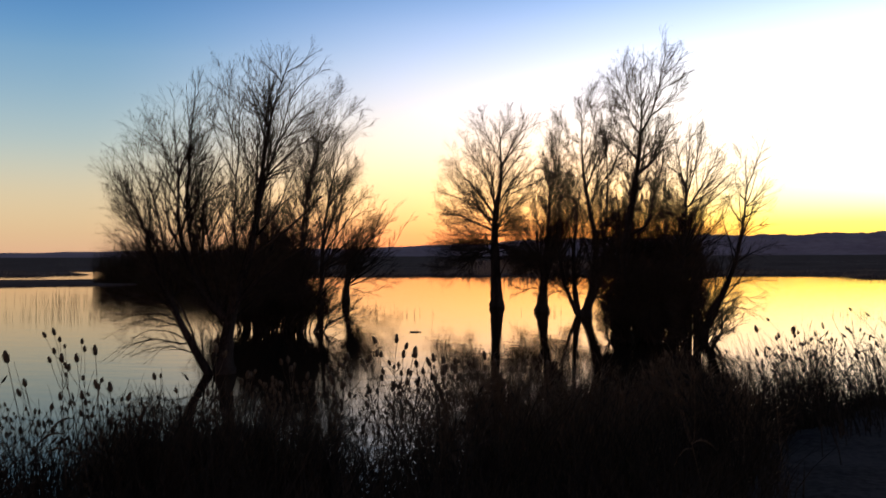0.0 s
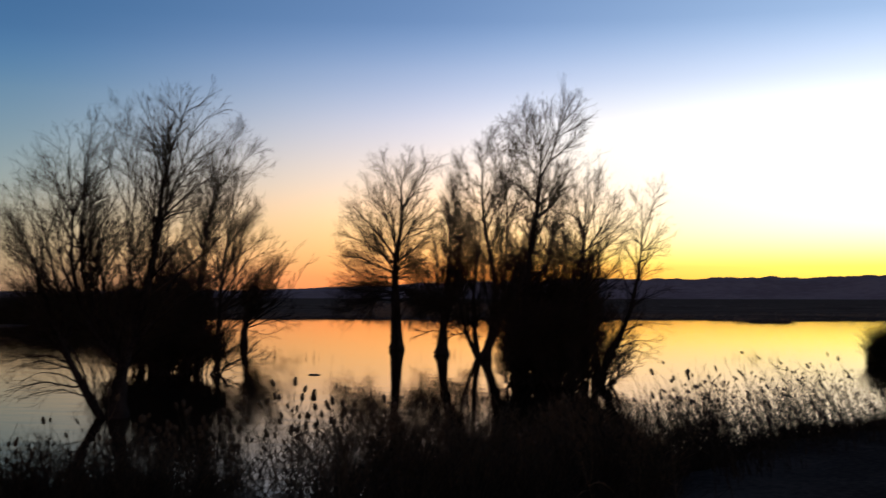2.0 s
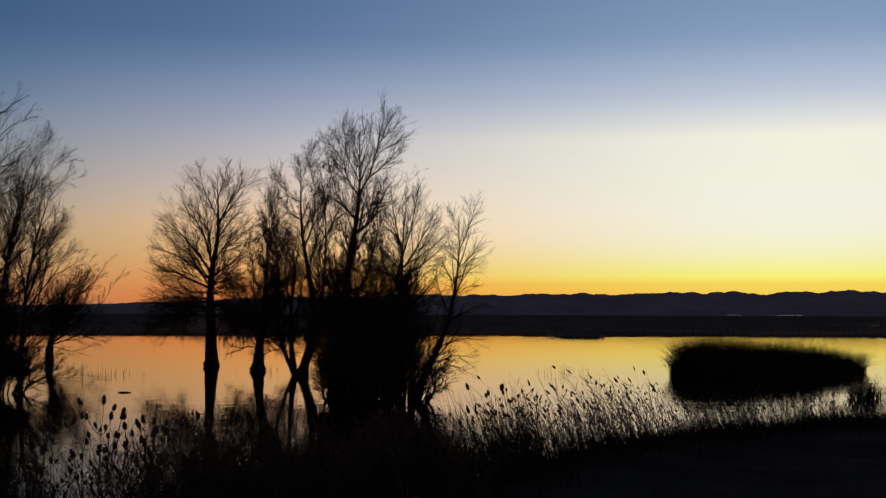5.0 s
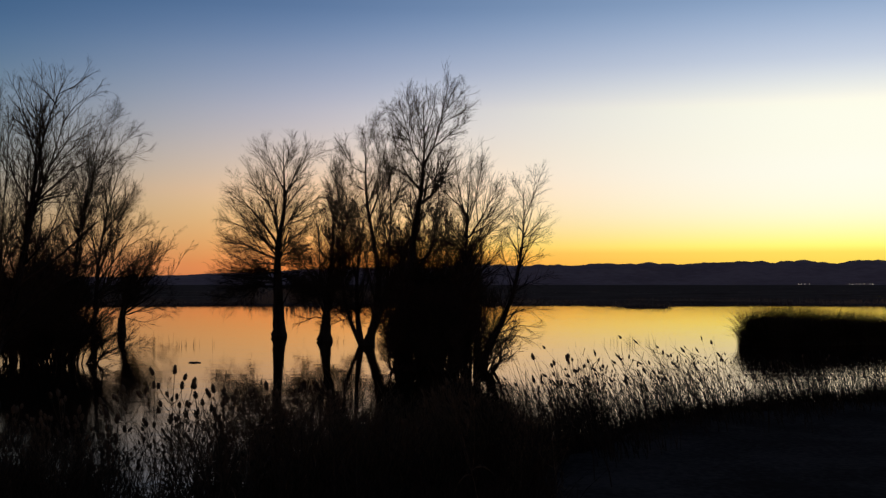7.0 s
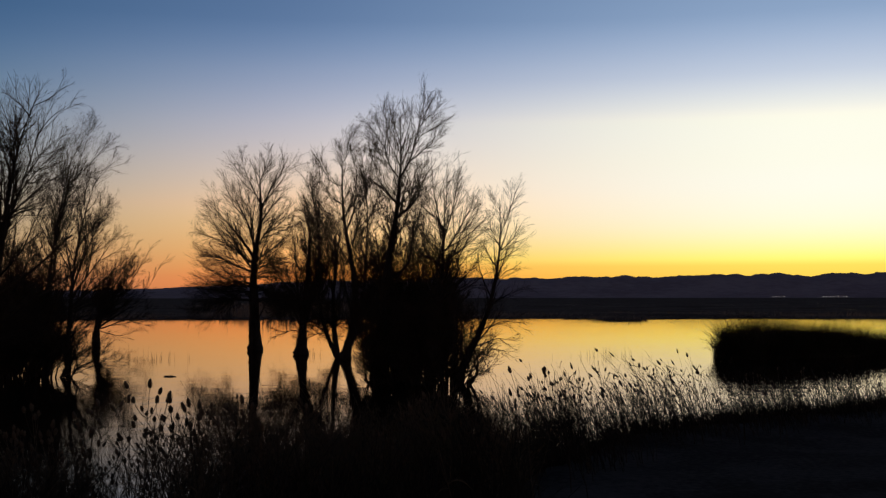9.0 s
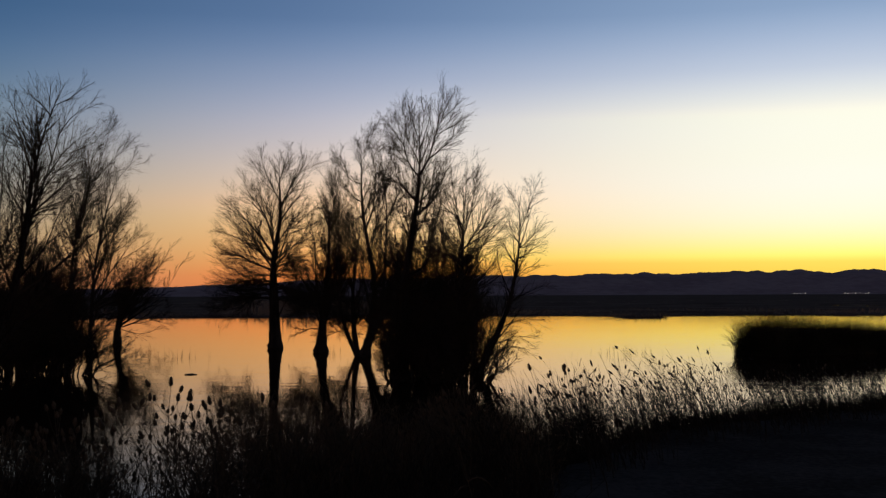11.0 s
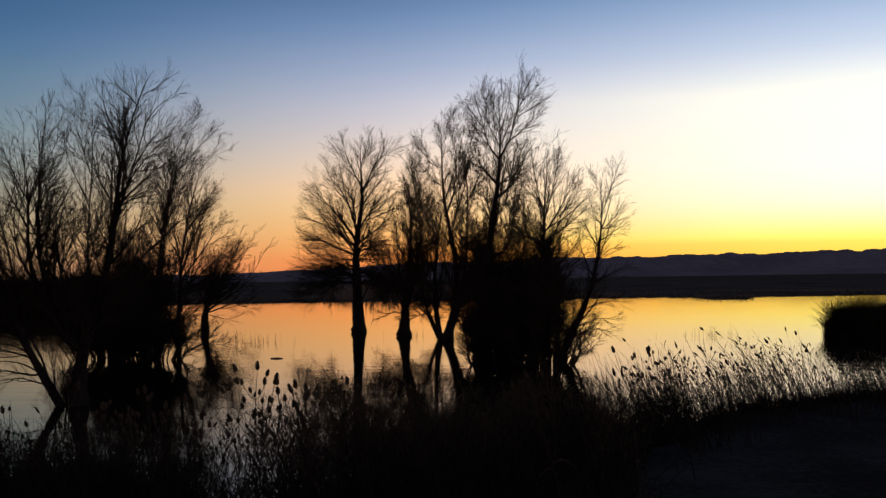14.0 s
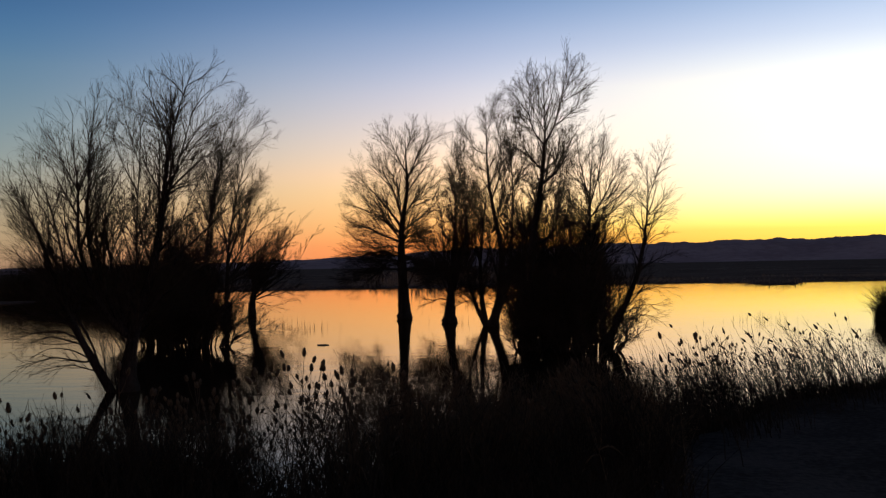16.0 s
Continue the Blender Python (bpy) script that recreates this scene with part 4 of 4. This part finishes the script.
def dry_bush(x, y, wide, top, seed):
    """A dead, finely twigged bush on the slope of the bank, reaching up to the height top."""
    rng = np.random.default_rng(seed)
    foot = max(float(bank_z(x, y)), -0.1)
    bush = tagged(new("dry_bush"), "dead twiggy bush on the bank above the water", "bush", "dry bushes on the bank")
    bush.location = (x, y, foot)
    P, R = [], []
    for i in range(14):
        a, q, h = rng.uniform(0, 2 * math.pi), math.sqrt(rng.random()), (top - foot) * rng.uniform(0.72, 1.0)
        h *= 1 - 0.3 * q * q
        ex, ey = math.cos(a) * q * wide * 0.5, math.sin(a) * q * wide * 0.5
        path = stem_path(rng, [(ex * 0.1, ey * 0.1, -0.08), (ex * 0.5, ey * 0.5, h * 0.45), (ex, ey, h)], 10)
        rad = np.linspace(0.007, 0.0015, 10)
        P.append(path)
        R.append(rad)
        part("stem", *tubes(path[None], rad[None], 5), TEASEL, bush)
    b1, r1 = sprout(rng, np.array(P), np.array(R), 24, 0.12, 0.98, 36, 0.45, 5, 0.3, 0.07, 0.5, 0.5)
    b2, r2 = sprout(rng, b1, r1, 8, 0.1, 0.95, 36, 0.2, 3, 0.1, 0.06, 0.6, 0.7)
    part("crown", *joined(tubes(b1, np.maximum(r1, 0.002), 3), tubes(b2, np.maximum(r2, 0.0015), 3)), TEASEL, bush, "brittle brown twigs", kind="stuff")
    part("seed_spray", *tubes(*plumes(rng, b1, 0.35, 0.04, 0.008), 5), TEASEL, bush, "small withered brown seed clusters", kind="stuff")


for spot in ((-1.24, 8.9, 1.2, 1.98, 301), (-0.75, 9.6, 1.1, 1.72, 302), (-0.2, 10.0, 1.2, 1.72, 303), (0.25, 10.8, 1.2, 1.78, 304), (-0.1, 11.2, 1.3, 1.68, 305), (0.35, 9.9, 1.1, 1.62, 310), (-0.45, 9.3, 1.2, 1.66, 311),
             (-0.55, 8.8, 1.0, 1.5, 307), (-2.9, 8.2, 1.2, 1.5, 308), (-3.6, 7.9, 1.1, 1.45, 309), (-2.75, 7.4, 1.3, 1.6, 312), (-3.15, 7.1, 1.2, 1.58, 313), (-1.65, 8.8, 1.2, 1.84, 315), (-0.95, 9.3, 1.2, 1.86, 316),
             (-1.05, 8.6, 1.0, 1.8, 317), (-0.3, 10.6, 1.2, 1.76, 318), (0.2, 11.4, 1.2, 1.76, 319)):
    dry_bush(*spot)


def head_mesh(rng, length, r):
    """An egg-shaped bristly teasel head and a crown of curved bracts."""
    u = np.linspace(0, 1, 10)
    prof = r * np.sin(np.pi * (0.08 + 0.86 * u) ** 0.85) ** 0.7
    body, faces = tubes(np.stack([u * 0, u * 0, u * length], 1)[None], prof[None], 9)
    bristle = np.where(rng.random(len(body)) < 0.4, rng.uniform(1.1, 1.4, len(body)), 0.95)
    body[:, :2] *= bristle[:, None]
    # a ruff of seven pointed bracts, one collar that splits towards the tips
    a = np.arange(21) * 2 * math.pi / 21
    lobe = 0.5 + 0.5 * np.cos(7 * a)
    reach = 1 + 0.35 * np.sin(3 * a + rng.uniform(0, 6))
    V = []
    for w in (0.0, 0.25, 0.6, 1.0):
        q = w * (1 - 0.75 * w * (1 - lobe))
        out = r * (0.35 + 1.0 * q ** 0.7 * reach)
        V.append(np.stack([np.cos(a) * out, np.sin(a) * out, -0.004 + length * 0.7 * reach * q ** 2.0], 1))
    c = np.arange(21)
    quads = np.concatenate([np.stack([j * 21 + c, j * 21 + (c + 1) % 21, (j + 1) * 21 + (c + 1) % 21, (j + 1) * 21 + c], 1) for j in range(3)])
    bracts = np.concatenate(V), quads
    return (body, faces), bracts


HEADS = []
for i, (l, r) in enumerate(((0.066, 0.0155), (0.05, 0.0132), (0.038, 0.0118), (0.056, 0.0146))):
    cone, ruff = head_mesh(np.random.default_rng(50 + i), l, r)
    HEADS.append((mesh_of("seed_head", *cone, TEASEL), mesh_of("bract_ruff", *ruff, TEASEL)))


def teasel(seed, tall, pairs):
    """A dry teasel: a straight stem, paired side shoots, a head on each tip, and a few withered leaves."""
    rng = np.random.default_rng(seed)
    plant = tagged(new("teasel"), "dry brown teasel with spiky seed heads on the bank", "teasel", "teasels on the bank")
    tips = []
    u = np.linspace(0, 1, 8)
    lean = rng.normal(0, 0.06, 2)
    stem = np.stack([lean[0] * tall * u ** 1.5, lean[1] * tall * u ** 1.5, tall * u - 0.06], 1)
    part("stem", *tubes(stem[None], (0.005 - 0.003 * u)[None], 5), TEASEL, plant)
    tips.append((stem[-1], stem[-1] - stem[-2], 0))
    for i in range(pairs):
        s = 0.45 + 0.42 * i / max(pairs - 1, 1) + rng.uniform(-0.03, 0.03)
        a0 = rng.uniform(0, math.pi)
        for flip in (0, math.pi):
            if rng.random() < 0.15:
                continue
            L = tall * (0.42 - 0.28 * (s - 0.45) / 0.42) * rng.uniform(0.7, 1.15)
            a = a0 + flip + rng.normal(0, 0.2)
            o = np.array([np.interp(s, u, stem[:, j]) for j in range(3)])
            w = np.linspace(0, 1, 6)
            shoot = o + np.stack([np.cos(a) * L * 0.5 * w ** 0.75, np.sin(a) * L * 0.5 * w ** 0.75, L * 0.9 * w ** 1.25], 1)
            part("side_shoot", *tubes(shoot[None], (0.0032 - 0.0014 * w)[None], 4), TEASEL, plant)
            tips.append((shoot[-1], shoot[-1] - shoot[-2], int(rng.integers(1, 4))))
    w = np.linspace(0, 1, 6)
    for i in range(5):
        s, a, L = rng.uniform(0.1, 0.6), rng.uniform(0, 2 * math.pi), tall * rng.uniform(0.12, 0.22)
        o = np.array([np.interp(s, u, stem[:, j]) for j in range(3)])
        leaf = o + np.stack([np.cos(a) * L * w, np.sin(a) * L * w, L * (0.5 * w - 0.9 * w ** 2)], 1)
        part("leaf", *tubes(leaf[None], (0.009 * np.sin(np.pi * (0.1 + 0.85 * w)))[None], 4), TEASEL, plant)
    for p, d, kind in tips:
        head = new("seed_head", HEADS[kind][0])
        new("bract_ruff", HEADS[kind][1]).parent = head
        head.parent = plant
        head.matrix_local = Matrix.Translation(p) @ Vector(d).to_track_quat("Z", "Y").to_matrix().to_4x4()
    return plant


def plant_teasels():
    rng = random.Random(9)
    kinds = [teasel(200 + i, *tp) for i, tp in enumerate(((1.55, 3), (1.4, 2), (1.65, 4), (1.25, 2), (1.1, 1), (1.5, 3)))]
    spots = []
    for _ in range(68):             # the thick stand by the water
        spots.append((rng.gauss(-1.55, 0.85), rng.uniform(7.2, 9.6), 0.064 + 0.13 * rng.random() ** 0.8))
    for _ in range(26):             # the far side of it, thinning out
        spots.append((rng.uniform(-0.8, 0.9), rng.uniform(8.0, 10.0), rng.uniform(0.095, 0.16)))
    for _ in range(40):             # lower, towards the big willow
        spots.append((rng.uniform(-4.6, -2.2), rng.uniform(7.0, 9.0), rng.uniform(0.095, 0.15)))
    for _ in range(14):
        spots.append((rng.uniform(-4.4, -3.3), rng.uniform(6.0, 7.4), rng.uniform(0.055, 0.12)))
    for _ in range(80):             # along the edge of the track
        x = rng.uniform(1.0, 9.0)
        spots.append((x, float(bank_edge(x)) + rng.uniform(0.2, 1.6), rng.uniform(0.055, 0.09)))
    for i, (x, y, drop) in enumerate(spots):
        foot = max(float(bank_z(x, y)), -0.1)
        tall = (1.55, 1.4, 1.65, 1.25, 1.1, 1.5)[i % 6]
        s = min(max((EYE - drop * math.hypot(x, y) - foot) / tall, 0.35), 1.25)
        m = pose(x, y, foot, rng.gauss(0, 3), rng.gauss(-7, 6), 0) @ pose(0, 0, 0, 0, 0, rng.uniform(0, 360))
        if i < len(kinds):
            kinds[i].matrix_basis = m @ Matrix.Diagonal((s, s, s, 1))
        else:
            own = kinds[i % len(kinds)]
            f = s / own.scale.x
            copy_thing(own, m @ Matrix.Diagonal((f, f, f, 1)))


plant_teasels()


def floating_stick(x, y, length, turn, seed):
    rng = np.random.default_rng(seed)
    u = np.linspace(-0.5, 0.5, 7)
    P = np.stack([u * length, rng.normal(0, 0.03, 7), 0.015 + rng.normal(0, 0.008, 7)], 1)
    ob = new("floating_stick", mesh_of("floating_stick", *tubes(P[None], (0.03 * (1 - np.abs(u)))[None], 6), DEADWOOD))
    ob.matrix_basis = pose(x, y, 0, 0, 0, turn)
    return tagged(ob, "weathered dead stick floating on the lake", "stick")


floating_stick(-8.2, 38.4, 0.4, 5, 1)


LAMP = bpy.data.materials.new("lamp_glow")
LAMP.use_nodes = True
LAMP.node_tree.nodes["Principled BSDF"].inputs["Emission Color"].default_value = (1.0, 0.88, 0.72, 1)
LAMP.node_tree.nodes["Principled BSDF"].inputs["Emission Strength"].default_value = 0.7


def far_lamp(az, dist, z, r):
    """A lit lamp on a post, a mile off across the marsh."""
    thing = tagged(new("far_light"), "small pale lamp on a post far across the marsh", "lamp", "distant lamps")
    thing.location = (math.sin(radians(az)) * dist, math.cos(radians(az)) * dist, 0.3)
    u = np.linspace(-1, 1, 7)
    part("post", *tubes(np.array([[(0, 0, -0.3), (0, 0, z)]]), np.array([[0.15, 0.1]]), 6), DEADWOOD, thing)
    part("lamp", *tubes(np.stack([u * 0, u * 0, z + r + u * r], 1)[None], (r * np.sqrt(1.02 - u * u))[None], 8), LAMP, thing)


for az, z in ((17.02, 1.6), (17.16, 1.8), (17.3, 1.6), (17.52, 1.7), (19.3, 1.9), (19.42, 1.7), (19.6, 1.8), (19.76, 1.6), (19.95, 1.9), (20.2, 1.7), (20.32, 1.6)):
    far_lamp(az, 1900, z, 0.58)
